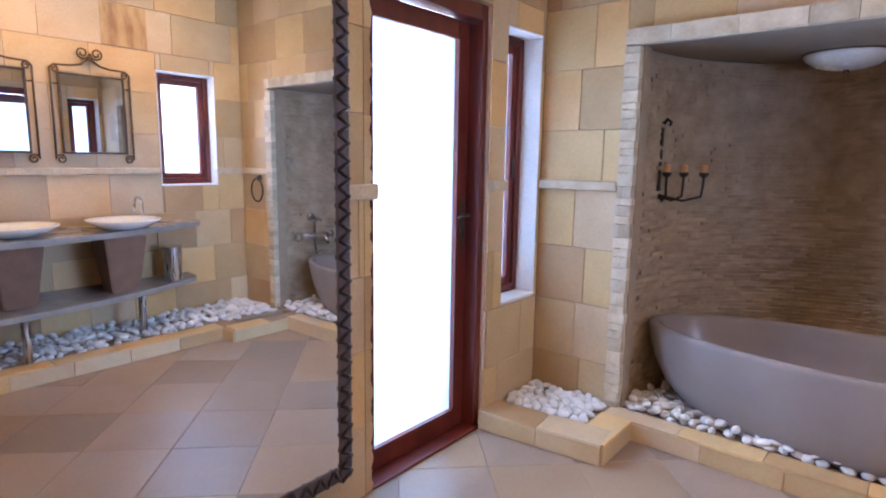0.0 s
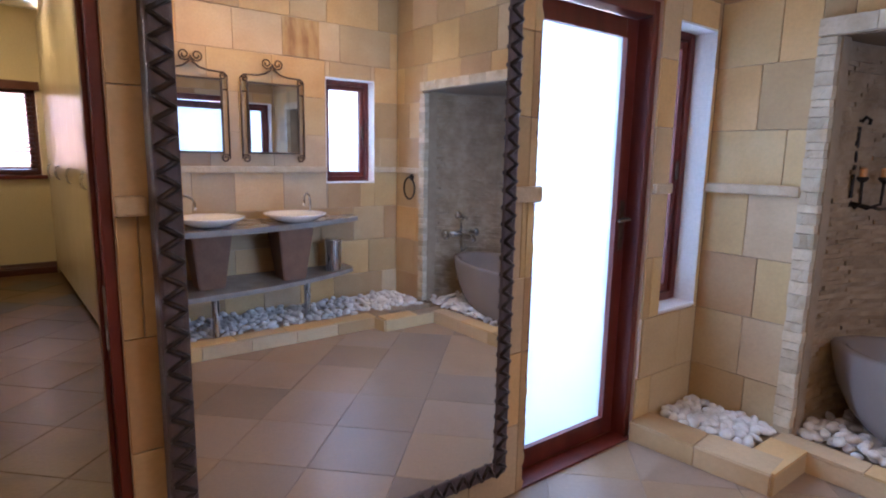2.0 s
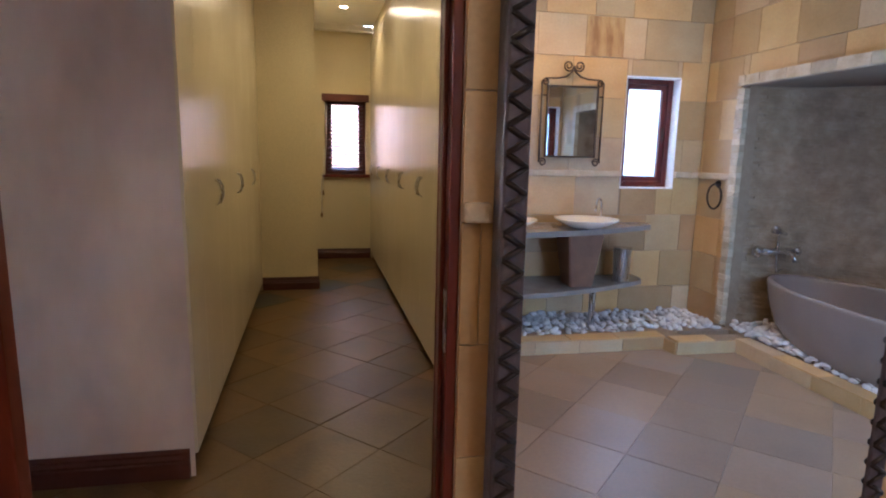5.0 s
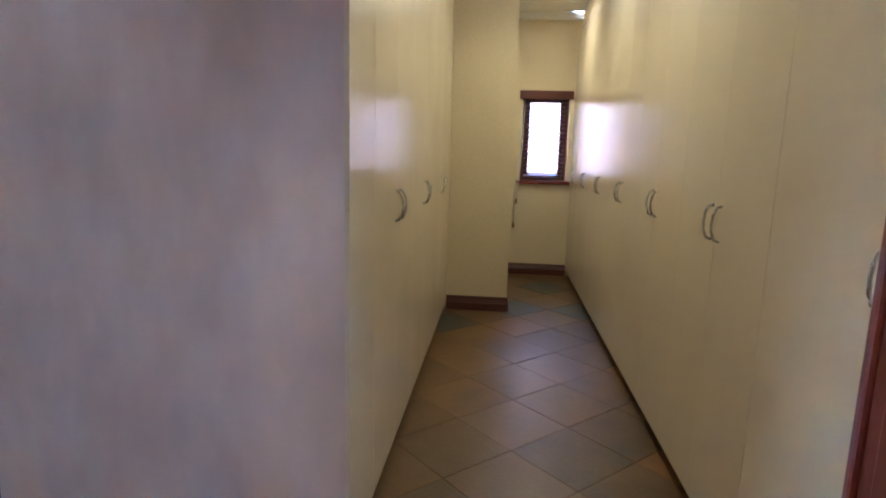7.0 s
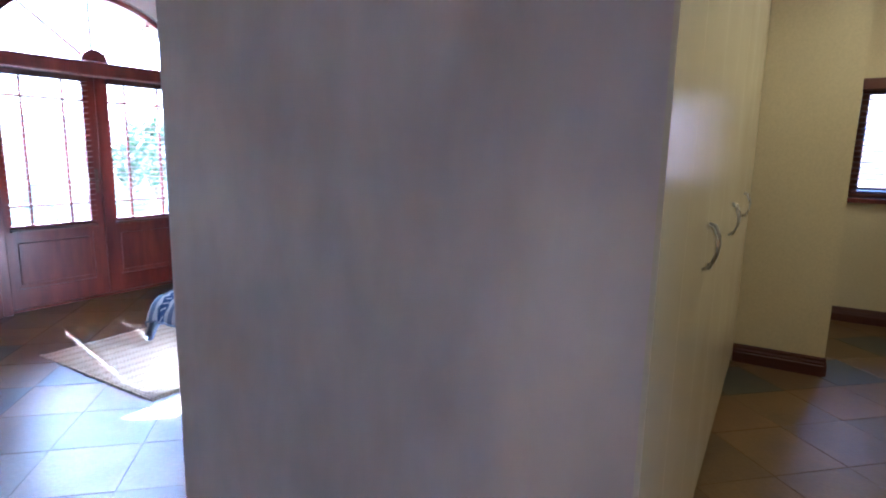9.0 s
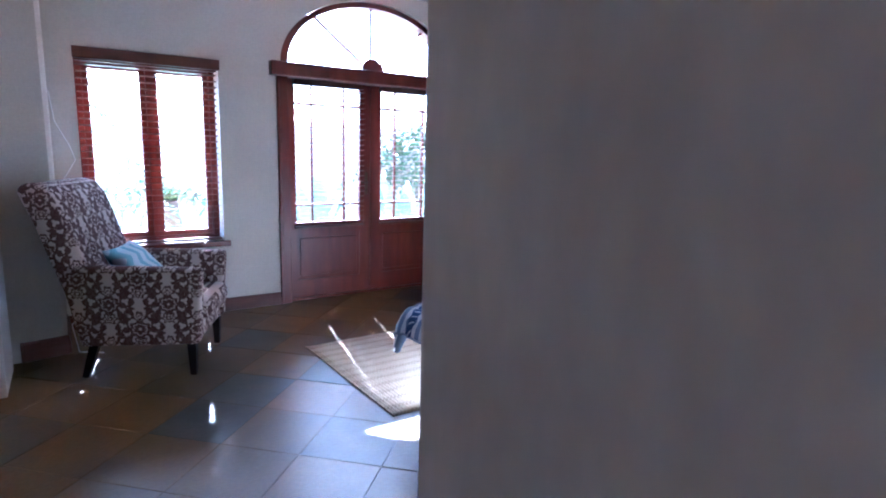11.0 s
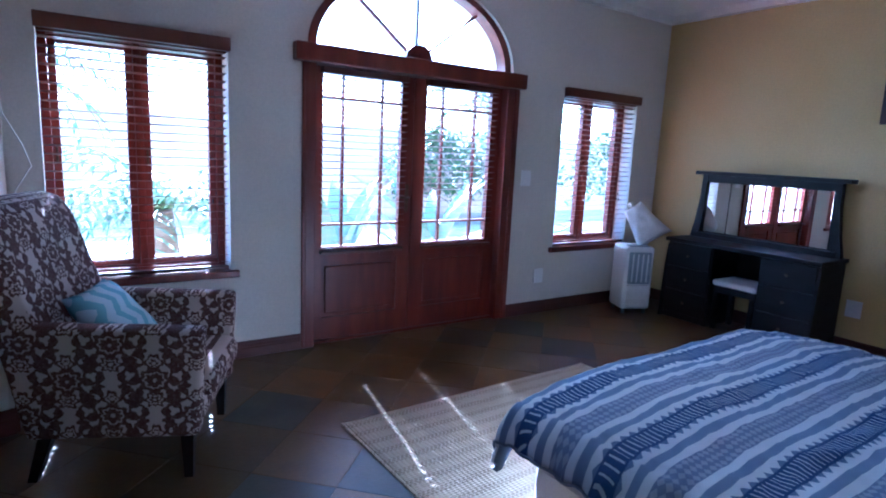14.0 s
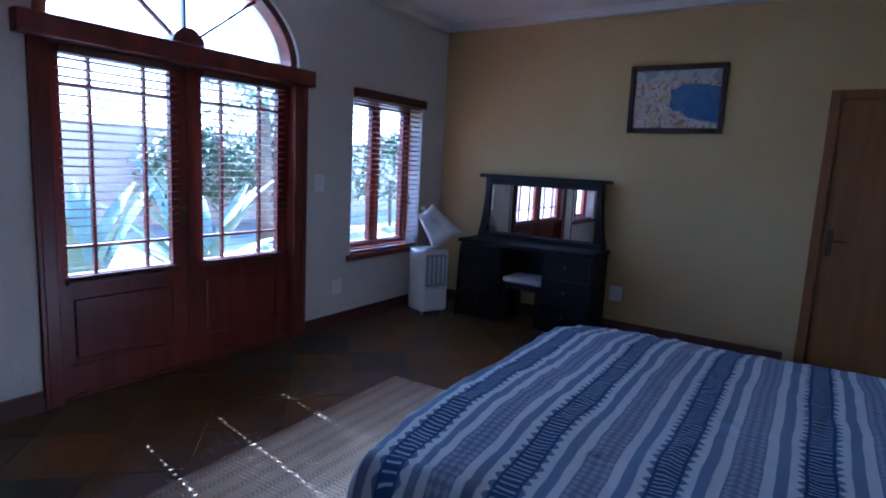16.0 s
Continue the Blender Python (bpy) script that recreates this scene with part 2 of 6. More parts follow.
def prism(outline, z0, z1, bm=None, bevel=0.0):
    """An upright solid over an outline of (x, y)."""
    bm = bm or bmesh.new()
    low, high = [bm.verts.new((x, y, z0)) for x, y in outline], [bm.verts.new((x, y, z1)) for x, y in outline]
    n = len(outline)
    top = bm.faces.new(high)
    bm.faces.new(low[::-1])
    for i in range(n):
        bm.faces.new((low[i], low[(i + 1) % n], high[(i + 1) % n], high[i]))
    if bevel:
        bmesh.ops.bevel(bm, geom=list(top.edges), offset=bevel, segments=2, affect="EDGES", profile=0.5)
    return bm


def mesh_of(name, bm, material, smooth=False):
    bmesh.ops.recalc_face_normals(bm, faces=bm.faces)
    me = bpy.data.meshes.new(name)
    bm.to_mesh(me)
    bm.free()
    me.materials.append(material)
    if smooth:
        for p in me.polygons:
            p.use_smooth = True
    return me


def part(name, bm, material, parent, label="", smooth=False, m=None):
    ob = new(name, mesh_of(name, bm, material, smooth))
    ob.parent = parent
    if m is not None:
        ob.matrix_local = m
    return tagged(ob, label) if label else ob


def thing(name, label, category, m=None, group="", kind=""):
    ob = new(name)
    if m is not None:
        ob.matrix_world = m
    return tagged(ob, label, category, group, kind)


def solid(name, bm, material, label="", category="", kind="structure", smooth=False, group="", m=None):
    ob = new(name, mesh_of(name, bm, material, smooth))
    if m is not None:
        ob.matrix_world = m
    return tagged(ob, label, category, group, kind)


def cut_wall(axis, a0, a1, s0, s1, z0, z1, holes):
    """A wall slab across axis 'x' or 'y' from a0 to a1, along the other from s0 to s1, with holes (s, s, z, z)."""
    bm = bmesh.new()
    ss, zs = sorted({s0, s1, *[h[0] for h in holes], *[h[1] for h in holes]}), sorted({z0, z1, *[h[2] for h in holes], *[h[3] for h in holes]})
    keep = [[not any(h[0] < (p + q) / 2 < h[1] and h[2] < (u + v) / 2 < h[3] for h in holes) for u, v in zip(zs, zs[1:])] for p, q in zip(ss, ss[1:])]
    at = (lambda a, s, z: (a, s, z)) if axis == "x" else (lambda a, s, z: (s, a, z))
    quad = lambda *c: bm.faces.new([bm.verts.new(at(*p)) for p in c])
    for i, (p, q) in enumerate(zip(ss, ss[1:])):
        for k, (u, v) in enumerate(zip(zs, zs[1:])):
            if not keep[i][k]:
                continue
            for a in (a0, a1):
                quad((a, p, u), (a, q, u), (a, q, v), (a, p, v))
            for di, dk, c in ((-1, 0, ((p, u), (p, v))), (1, 0, ((q, u), (q, v))), (0, -1, ((p, u), (q, u))), (0, 1, ((p, v), (q, v)))):
                ni, nk = i + di, k + dk
                if not (0 <= ni < len(keep) and 0 <= nk < len(keep[0])) or not keep[ni][nk]:
                    quad((a0, *c[0]), (a0, *c[1]), (a1, *c[1]), (a1, *c[0]))
    bmesh.ops.remove_doubles(bm, verts=bm.verts, dist=0.0001)
    return bm


# ---- the shell ----
H = 2.92
WX = -1.50                     # mirror wall, bathroom side
PX = -2.585                    # plaster wall between passage and bedroom
WY = -5.97                     # garden wall of the bedroom, inside
YX = -7.34                     # ochre wall
BY = 2.92                      # wall with the bath niche
VX = 1.66                      # vanity wall
C = pose(PX, -0.70, 0, 0, 0, 2.0)   # the dressing corridor runs two degrees off: local -x along it, local y from its left cupboards

solid("floor_bathroom", boxes((-1.62, 2.0, -1.75, 4.2, -0.2, -0.005)), surface("floor_grout", [(0.22, 0.16, 0.11), (0.27, 0.20, 0.145)], 0.8, 12, bump=0.1), "sandy grout under the bathroom floor tiles", "floor")
solid("floor", boxes((-7.9, 2.0, -6.2, -1.751, -0.2, -0.0022), (-7.9, -1.621, -1.751, 4.2, -0.2, -0.0022)), SLATE_GROUT, "dark grout bed under the stone floor tiles", "floor")
solid("ground", boxes((-60, 60, -80, 60, -0.35, -0.202)), surface("pale_paving", [(0.36, 0.31, 0.25), (0.46, 0.41, 0.34)], 0.9, 1.5, bump=0.1), "pale sunlit paving and earth around the house", "ground")
solid("wall_west_link", boxes((-1.640, WX - 0.012, 0.20, 1.20, 0, H)), PLASTER, "thin wall behind the great mirror", "wall")
wall_west = solid("wall_west", cut_wall("x", -1.75, WX - 0.012, 1.20, 4.2, 0, H, [(1.60, 2.42, 0, 2.10), (2.56, 2.89, 0.64, 2.04)]), PLASTER, "tiled wall with a doorway, a glazed door and a narrow window", "wall")
solid("wall_west_return", cut_wall("x", -1.565, WX - 0.012, -1.5, 0.20, 0, H, [(-0.87, 0.20, 0, 2.10)]), PLASTER, "thin wall beside and over the doorway", "wall")
wall_north = solid("wall_north", cut_wall("y", BY + 0.012, BY + 0.10, -1.512, VX + 0.012, 0, H, [(-0.96, 1.17, 0, 1.945)]), GROUT, "sandstone-tiled wall round the bath niche", "wall")
wall_east = solid("wall_east", cut_wall("x", VX + 0.012, VX + 0.25, -1.5, 4.2, 0, H, [(2.20, 2.68, 1.15, 2.04)]), GROUT, "sandstone-tiled wall behind the vanity, with a window", "wall")
wall_south = solid("wall_south", boxes((-1.75, VX + 0.25, -1.75, -1.512, 0, H)), GROUT, "sandstone-tiled wall at the back of the bathroom", "wall")
solid("wall_plaster", prism([(PX - 0.06, -0.75), (PX, -0.70), (PX, -2.095), (PX - 0.006, -2.115), (PX - 0.018, -2.127), (PX - 0.035, -2.132), (PX - 0.25, -2.13), (PX - 0.25, -1.45), (-7.3, -1.62), (-7.3, -1.38), (PX - 0.12, -1.2)][::-1], 0, H), PLASTER, "mottled mauve-grey suede-effect plaster wall with a rounded corner", "wall")
wall_garden = solid("wall_garden", cut_wall("y", WY - 0.28, WY, -8.0, 0.2, 0, H + 0.2, [(-2.96, -1.97, 0.62, 2.06), (-5.30, -3.46, 0, 2.78), (-6.93, -5.90, 0.62, 2.06), ]), WALL_PAINT, "beige bedroom wall with windows and arched french doors", "wall")
bm = bmesh.new()
arch_line = [(-4.38 + 0.90 * math.cos(math.pi * k / 36), 2.14 + 0.615 * math.sin(math.pi * k / 36)) for k in range(37)]
rims = [[bm.verts.new((x, y, z)) for x, z in arch_line] + [bm.verts.new((x, y, 2.78)) for x, z in arch_line] for y in (WY - 0.28, WY)]
for k in range(36):
    for r in rims:
        bm.faces.new((r[k], r[k + 1], r[k + 38], r[k + 37]))
    bm.faces.new((rims[0][k], rims[0][k + 1], rims[1][k + 1], rims[1][k]))
box(bm, -5.30, -5.28, WY - 0.28, WY, 2.10, 2.78), box(bm, -3.48, -3.46, WY - 0.28, WY, 2.10, 2.78)
solid("wall_arch", bm, WALL_PAINT, "plastered arch over the french doors", "wall")
solid("wall_ochre", boxes((YX - 0.25, YX, WY - 0.28, -1.4, 0, H)), YELLOW_PAINT, "matt ochre-yellow painted bedroom wall", "wall")
solid("wall_nib", prism([(-1.80, WY), (-1.80, -5.44), (-1.78, -5.41), (-1.0, -5.25), (-1.0, WY)], 0, H), WALL_PAINT, "short beige wall return beside the window", "wall")
solid("wall_recess", boxes((-0.95, -0.8, -5.3, -1.75, 0, H)), WALL_PAINT, "plain beige wall of the bedroom recess", "wall")
solid("yard_wall", boxes((YX - 3.2, YX - 3.0, -4.0, 6.0, -0.2, 3.4)), surface("rough_pink_plaster", [(0.20, 0.13, 0.11), (0.34, 0.24, 0.20)], 0.9, 5, bump=0.4), "rough pink yard wall outside the corridor window", "wall")
solid("wall_corridor_end", cut_wall("x", -5.32, -5.07, -1.0, 3.4, 0, H, [(0.66, 1.18, 1.10, 2.07)]), CORRIDOR_PAINT, "cream wall with a small window at the corridor's end", "wall", m=C)
solid("wall_corridor_return", boxes((-5.07, -3.39, -0.6, 0.54, 0, H)), CORRIDOR_PAINT, "cream painted wall return in the dressing corridor", "wall", m=C)
solid("wall_corridor_back", boxes((-5.2, 1.1, 1.80, 1.95, 0, H)), CORRIDOR_PAINT, "cream wall behind the row of cupboards", "wall", m=C)
solid("ceiling", boxes((-7.6, 2.0, -6.3, 4.2, H, H + 0.15)), CEILING_PAINT, "plain white plastered ceiling", "ceiling")

# ---- bathroom: door, windows, niche ----
def frame_boxes(axis, a0, a1, s0, s1, z0, z1, w, sill=None):
    """Four members of a frame in the plane across axis."""
    rows = [(s0, s0 + w, z0, z1), (s1 - w, s1, z0, z1), (s0 + w, s1 - w, z1 - w, z1), (s0 + w, s1 - w, z0, z0 + (sill or w))]
    return [(a0, a1, p, q, u, v) if axis == "x" else (p, q, a0, a1, u, v) for p, q, u, v in rows]


door_1 = thing("door_1", "mahogany door with one tall frosted glass pane", "door", kind="structure")
part("door_frame", boxes((-1.70, -1.535, 1.60, 1.64, 0, 2.10), (-1.70, -1.525, 2.378, 2.42, 0, 2.10), (-1.70, -1.525, 1.64, 2.378, 2.03, 2.10), bevel=0.006), MAHOGANY, door_1)
leaf = part("leaf", boxes(*frame_boxes("x", -1.645, -1.60, 1.645, 2.373, 0.012, 2.025, 0.085, 0.098), bevel=0.006), MAHOGANY, door_1)
pane = part("pane", boxes((-1.626, -1.620, 1.725, 2.293, 0.106, 1.944)), FROSTED, leaf, "bright frosted glass pane")
pane.visible_shadow = False
part("bead", boxes(*frame_boxes("x", -1.602, -1.592, 1.722, 2.296, 0.102, 1.948, 0.012)), MAHOGANY, leaf)
# Unseen strip added behind the leaf to stop daylight leaking under it.
part("sill_light_seal", boxes((-1.70, -1.646, 1.60, 2.42, 0.0, 0.03), bevel=0.003), MAHOGANY, door_1)
part("threshold", boxes((-1.60, -1.50, 1.60, 2.42, 0.0, 0.012), bevel=0.004), MAHOGANY, door_1)
handle = part("door_handle", boxes((-1.60, -1.594, 2.318, 2.353, 0.96, 1.20), bevel=0.003), RUST_IRON, door_1, "aged brass lever handle on a long plate")
part("lever", tube([(-1.594, 2.335, 1.115), (-1.555, 2.335, 1.115), (-1.545, 2.325, 1.115), (-1.545, 2.245, 1.11)], 0.008), RUST_IRON, handle, smooth=True)
part("keyhole", lathe([(0.006, -1.594), (0.006, -1.590)], 10), IRON, handle, m=Matrix(((0, 0, 1, 0), (0, 1, 0, 2.335), (-1, 0, 0, 1.02), (0, 0, 0, 1))))


def casement(name, label, axis, a, s0, s1, z0, z1, inward, glass, mullion=False, wood=None):
    """A wooden window in its opening: outer frame, sash, pane, catch. inward: the side of the room along axis."""
    wood = wood or MAHOGANY
    w = thing(name, label, "window", kind="structure")
    part("window_frame", boxes(*frame_boxes(axis, a - 0.045, a + 0.045, s0, s1, z0, z1, 0.045), bevel=0.005), wood, w)
    spans = [(s0 + 0.046, (s0 + s1) / 2 - 0.022), ((s0 + s1) / 2 + 0.022, s1 - 0.046)] if mullion else [(s0 + 0.046, s1 - 0.046)]
    if mullion:
        c = (s0 + s1) / 2
        part("mullion", boxes((a - 0.045, a + 0.045, c - 0.0215, c + 0.0215, z0 + 0.045, z1 - 0.045) if axis == "x" else (c - 0.0215, c + 0.0215, a - 0.045, a + 0.045, z0 + 0.045, z1 - 0.045), bevel=0.004), wood, w)
    for p, q in spans:
        sash = part("sash", boxes(*frame_boxes(axis, a - 0.03, a + 0.03, p, q, z0 + 0.046, z1 - 0.046, 0.042), bevel=0.004), wood, w)
        row = (a - 0.003, a + 0.003, p + 0.036, q - 0.036, z0 + 0.082, z1 - 0.082)
        g = part("pane", boxes(row if axis == "x" else (*row[2:4], *row[:2], *row[4:])), glass, sash)
        g.visible_shadow = False
        hz = (z0 + z1) / 2
        c = q - 0.02
        row = (a + inward * 0.031, a + inward * 0.045, c - 0.006, c + 0.006, hz - 0.05, hz + 0.05)
        row = (min(row[0], row[1]), max(row[0], row[1]), *row[2:])
        part("catch", boxes(row if axis == "x" else (*row[2:4], *row[:2], *row[4:]), bevel=0.003), RUST_IRON, sash)
    return w


casement("window_1", "narrow mahogany window with a frosted pane", "x", -1.66, 2.562, 2.888, 0.645, 2.038, 1, FROSTED)
casement("window_2", "mahogany window with a bright frosted pane above the vanity", "x", VX + 0.15, 2.202, 2.678, 1.152, 2.038, -1, FROSTED)
trim_w1 = solid("window_sill_1", boxes((-1.612, WX + 0.004, 2.56, 2.89, 0.632, 0.645), bevel=0.003), WHITE_PAINT, "white painted sill of the narrow window", "sill")
solid("window_sill_2", boxes((VX - 0.004, VX + 0.10, 2.20, 2.68, 1.140, 1.152), bevel=0.003), WHITE_PAINT, "white painted sill of the vanity window", "sill")
solid("window_reveal_1", boxes((-1.612, WX, 2.882, 2.889, 0.646, 2.03), (-1.612, WX, 2.561, 2.889, 2.031, 2.039)), WHITE_PAINT, "pale plastered reveal of the narrow window", "trim")
solid("window_reveal_2", boxes((VX, VX + 0.10, 2.672, 2.679, 1.153, 2.03), (VX, VX + 0.10, 2.201, 2.208, 1.153, 2.03), (VX, VX + 0.10, 2.201, 2.679, 2.031, 2.039)), WHITE_PAINT, "pale plastered reveal of the vanity window", "trim")

# doorway to the dressing corridor
door_2 = thing("door_2", "mahogany door frame of the open doorway", "doorway", kind="structure")
part("door_frame", boxes((-1.640, -1.515, 0.172, 0.20, 0, 2.10), (-1.57, -1.515, -0.87, -0.815, 0, 2.10), (-1.57, -1.515, -0.815, 0.165, 2.06, 2.10), bevel=0.004), MAHOGANY, door_2)
part("stop", boxes((-1.600, -1.556, 0.160, 0.172, 0, 2.06), bevel=0.003), MAHOGANY, door_2)
part("architrave", boxes((-1.657, -1.641, 0.166, 0.235, 0, 2.16), (-1.585, -1.571, -0.93, -0.825, 0, 2.16), bevel=0.005), MAHOGANY, door_2)
part("strike_plate", boxes((-1.548, -1.522, 0.168, 0.172, 0.90, 1.06), bevel=0.001), STEEL, door_2, "steel strike plate")

# bath niche: curved wall of stacked stone
NCX, NCY, NA, NB = 0.105, 2.99, 1.09, 1.08
niche_arc = [(NCX - NA * math.cos(math.pi * i / 40), NCY + NB * math.sin(math.pi * i / 40)) for i in range(41)]
outer = [(NCX - (NA + 0.15) * math.cos(math.pi * i / 40), NCY + (NB + 0.15) * math.sin(math.pi * i / 40)) for i in range(41)]
wall_niche = solid("wall_niche", prism(niche_arc + outer[::-1], 0, 2.1), GROUT, "curved niche wall clad in stacked stone strips", "wall")
solid("niche_ceiling", prism(outer + [(1.36, NCY - 0.05), (-1.15, NCY - 0.05)], 1.941, 2.09), surface("niche_plaster", [(0.22, 0.17, 0.115), (0.27, 0.21, 0.145)], 0.8, 3, bump=0.06), "plastered ceiling of the bath niche", "ceiling")
rng = random.Random(7)


def chipped(name, lx, ly, lz, mat, seed):
    """A split stone strip: front face with uneven edges."""
    r = random.Random(seed)
    bm = bmesh.new()
    nx = 3
    rows = []
    for k in range(2):
        rows.append([bm.verts.new((-lx / 2 + lx * i / nx + (r.uniform(-0.004, 0.004) if 0 < i < nx else 0), -ly + r.uniform(-0.004, 0.004), (k - 0.5) * lz + r.uniform(-0.0012, 0.0012))) for i in range(nx + 1)])
    back = [[bm.verts.new((-lx / 2 + lx * i / nx, 0, (k - 0.5) * lz)) for i in range(nx + 1)] for k in range(2)]
    for i in range(nx):
        bm.faces.new((rows[0][i], rows[0][i + 1], rows[1][i + 1], rows[1][i]))
        bm.faces.new((rows[1][i], rows[1][i + 1], back[1][i + 1], back[1][i]))
        bm.faces.new((rows[0][i + 1], rows[0][i], back[0][i], back[0][i + 1]))
    bm.faces.new((rows[0][0], rows[1][0], back[1][0], back[0][0]))
    bm.faces.new((rows[1][nx], rows[0][nx], back[0][nx], back[1][nx]))
    return mesh_of(name, bm, mat)


# bath, standing in the niche
tub = thing("bathtub", "oval freestanding grey stone-resin bathtub on white pebbles", "bathtub", pose(0.05, 3.25, 0.085) @ Matrix.Diagonal((1.03, 1.09, 1.06, 1)))
prof = [(0.56, 0.0), (0.70, 0.015), (0.80, 0.06), (0.88, 0.14), (0.935, 0.25), (0.965, 0.35), (0.975, 0.40), (0.975, 0.414), (0.965, 0.424), (0.94, 0.428), (0.915, 0.424), (0.90, 0.41), (0.85, 0.30), (0.75, 0.17), (0.60, 0.10), (0.3, 0.085)]
body = part("body", lathe(prof, 48, sx=1.0, sy=0.385), BATHTUB, tub, smooth=True)
part("drain", lathe([(0.03, 0.086), (0.03, 0.091), (0.02, 0.093)], 16), CHROME, tub)

faucet = thing("bath_faucet", "chrome bath mixer with a hand shower on the niche wall", "faucet", pose(1.10, 3.26, 0.70) @ Matrix.Scale(1.3, 4))
part("mixer_body", tube([(0, -0.10, 0), (0, 0.10, 0)], 0.022, 10), CHROME, faucet, smooth=True)
for s in (-1, 1):
    part("tap_handle", lathe([(0.012, 0), (0.03, 0.012), (0.034, 0.03), (0.02, 0.045)], 12), CHROME, faucet, smooth=True, m=pose(-0.0, s * 0.11, 0.0, 90 * -s, 0, 0))
    part("wall_union", tube([(0.085, s * 0.075, 0), (0, s * 0.075, 0)], 0.016, 8), CHROME, faucet, smooth=True)
part("spout", tube([(0, 0, 0), (-0.05, 0, 0.01), (-0.12, 0, 0.0), (-0.15, 0, -0.035)], 0.015, 10), CHROME, faucet, smooth=True)
part("cradle", tube([(0, 0, 0.02), (0, 0, 0.09), (-0.02, 0, 0.11)], 0.009, 8), CHROME, faucet, smooth=True)
part("hand_shower", tube([(0.02, 0.07, 0.10), (-0.02, 0, 0.12), (-0.06, -0.07, 0.15), (-0.09, -0.10, 0.14)], 0.016, 10, taper=[0.7, 0.7, 0.9, 1.6]), CHROME, faucet, smooth=True)
part("hose", tube([(0.02, 0.07, 0.10), (0.03, 0.11, 0.02), (0.02, 0.09, -0.10), (0.01, 0.02, -0.13), (0, 0, -0.02)], 0.007, 8), CHROME, faucet, smooth=True)

sconce = thing("candle_sconce", "wrought-iron wall sconce with three amber candle cups", "wall lamp", pose(-0.955, 3.22, 1.33, 0, 0, 84))
part("back_bar", boxes((-0.012, 0.012, -0.012, 0.0, -0.14, 0.27), bevel=0.004), IRON, sconce)
part("top_curl", tube([(0, -0.006, 0.25), (0.0, -0.03, 0.28), (0.0, -0.05, 0.265), (0, -0.045, 0.245)], 0.008), IRON, sconce, smooth=True)
CANDLE = surface("amber_candle_wax", [(0.55, 0.25, 0.08), (0.62, 0.30, 0.11)], 0.5, 10, bump=0.03)
for dx, out in ((-0.03, 0.06), (0.04, 0.12), (0.10, 0.20)):
    arm = part("arm", tube([(0, -0.01, -0.12), (dx * 0.4, -out * 0.6, -0.145), (dx * 0.8, -out, -0.12), (dx, -out, -0.06), (dx, -out, -0.02)], 0.007), IRON, sconce, smooth=True)
    part("cup", lathe([(0.012, -0.02), (0.026, -0.005), (0.022, 0.005)], 12, cx=dx, cy=-out), IRON, arm)
    part("candle", lathe([(0.016, 0.005), (0.017, 0.04), (0.010, 0.047)], 12, cx=dx, cy=-out), CANDLE, arm, "short amber candle")

dome = thing("ceiling_light", "flush frosted glass dome lamp on the niche ceiling", "ceiling lamp", pose(-0.22, 3.70, 1.945))
part("shade", lathe([(0.02, -0.085), (0.08, -0.08), (0.14, -0.062), (0.18, -0.035), (0.195, -0.012), (0.19, -0.006)][::1], 32), surface("opal_glass", [(0.62, 0.58, 0.50), (0.68, 0.64, 0.56)], 0.25, 4, bump=0.0), dome, "unlit opal glass shade", smooth=True)
part("base_ring", lathe([(0.20, -0.012), (0.205, -0.006), (0.205, 0.0)], 32), RUST_IRON, dome)
part("finial", lathe([(0.008, -0.105), (0.014, -0.095), (0.010, -0.085)], 12), RUST_IRON, dome)

# kerb of the pebble beds
K = 0.105
kerb = solid("kerb", prism([(WX, 2.39), (-0.86, 2.46), (-0.86, 2.80), (0.84, 2.78), (0.84, 2.30), (0.97, 2.28), (0.97, -1.5), (1.10, -1.5), (1.10, 2.42), (0.97, 2.45), (0.97, 2.90), (-1.02, 2.92), (-1.02, 2.62), (WX, 2.55)], 0.0, K - 0.012), GROUT, "low kerb edging the pebble beds", "kerb")

# vanity along the east wall
EDGE = [(VX, -0.6), (1.03, -0.6)] + [(1.03 + 0.44 * (max(0, t) ** 2.2), 0.75 + 1.65 * t) for t in [i / 14 for i in range(15)]] + [(1.56, 2.43), (VX, 2.44)]
vanity = thing("vanity", "stone vanity with curved counter, shelf, terracotta blocks and steel legs", "vanity")
part("counter", prism(EDGE, 0.825, 0.865, bevel=0.006), COUNTER, vanity, "grey polished stone counter")
LOW = [(VX, -0.6), (1.03, -0.6)] + [(1.03 + 0.40 * (max(0, t) ** 2.2), 0.75 + 1.58 * t) for t in [i / 14 for i in range(15)]] + [(1.50, 2.36), (VX, 2.37)]
part("shelf", prism(LOW, 0.385, 0.42, bevel=0.006), COUNTER, vanity)
for x, y in ((1.085, -0.15), (1.105, 1.08), (1.24, 1.82)):
    part("leg", lathe([(0.025, 0.06), (0.025, 0.385)], 14, cx=x, cy=y), STEEL, vanity, "brushed steel tube leg", smooth=True)
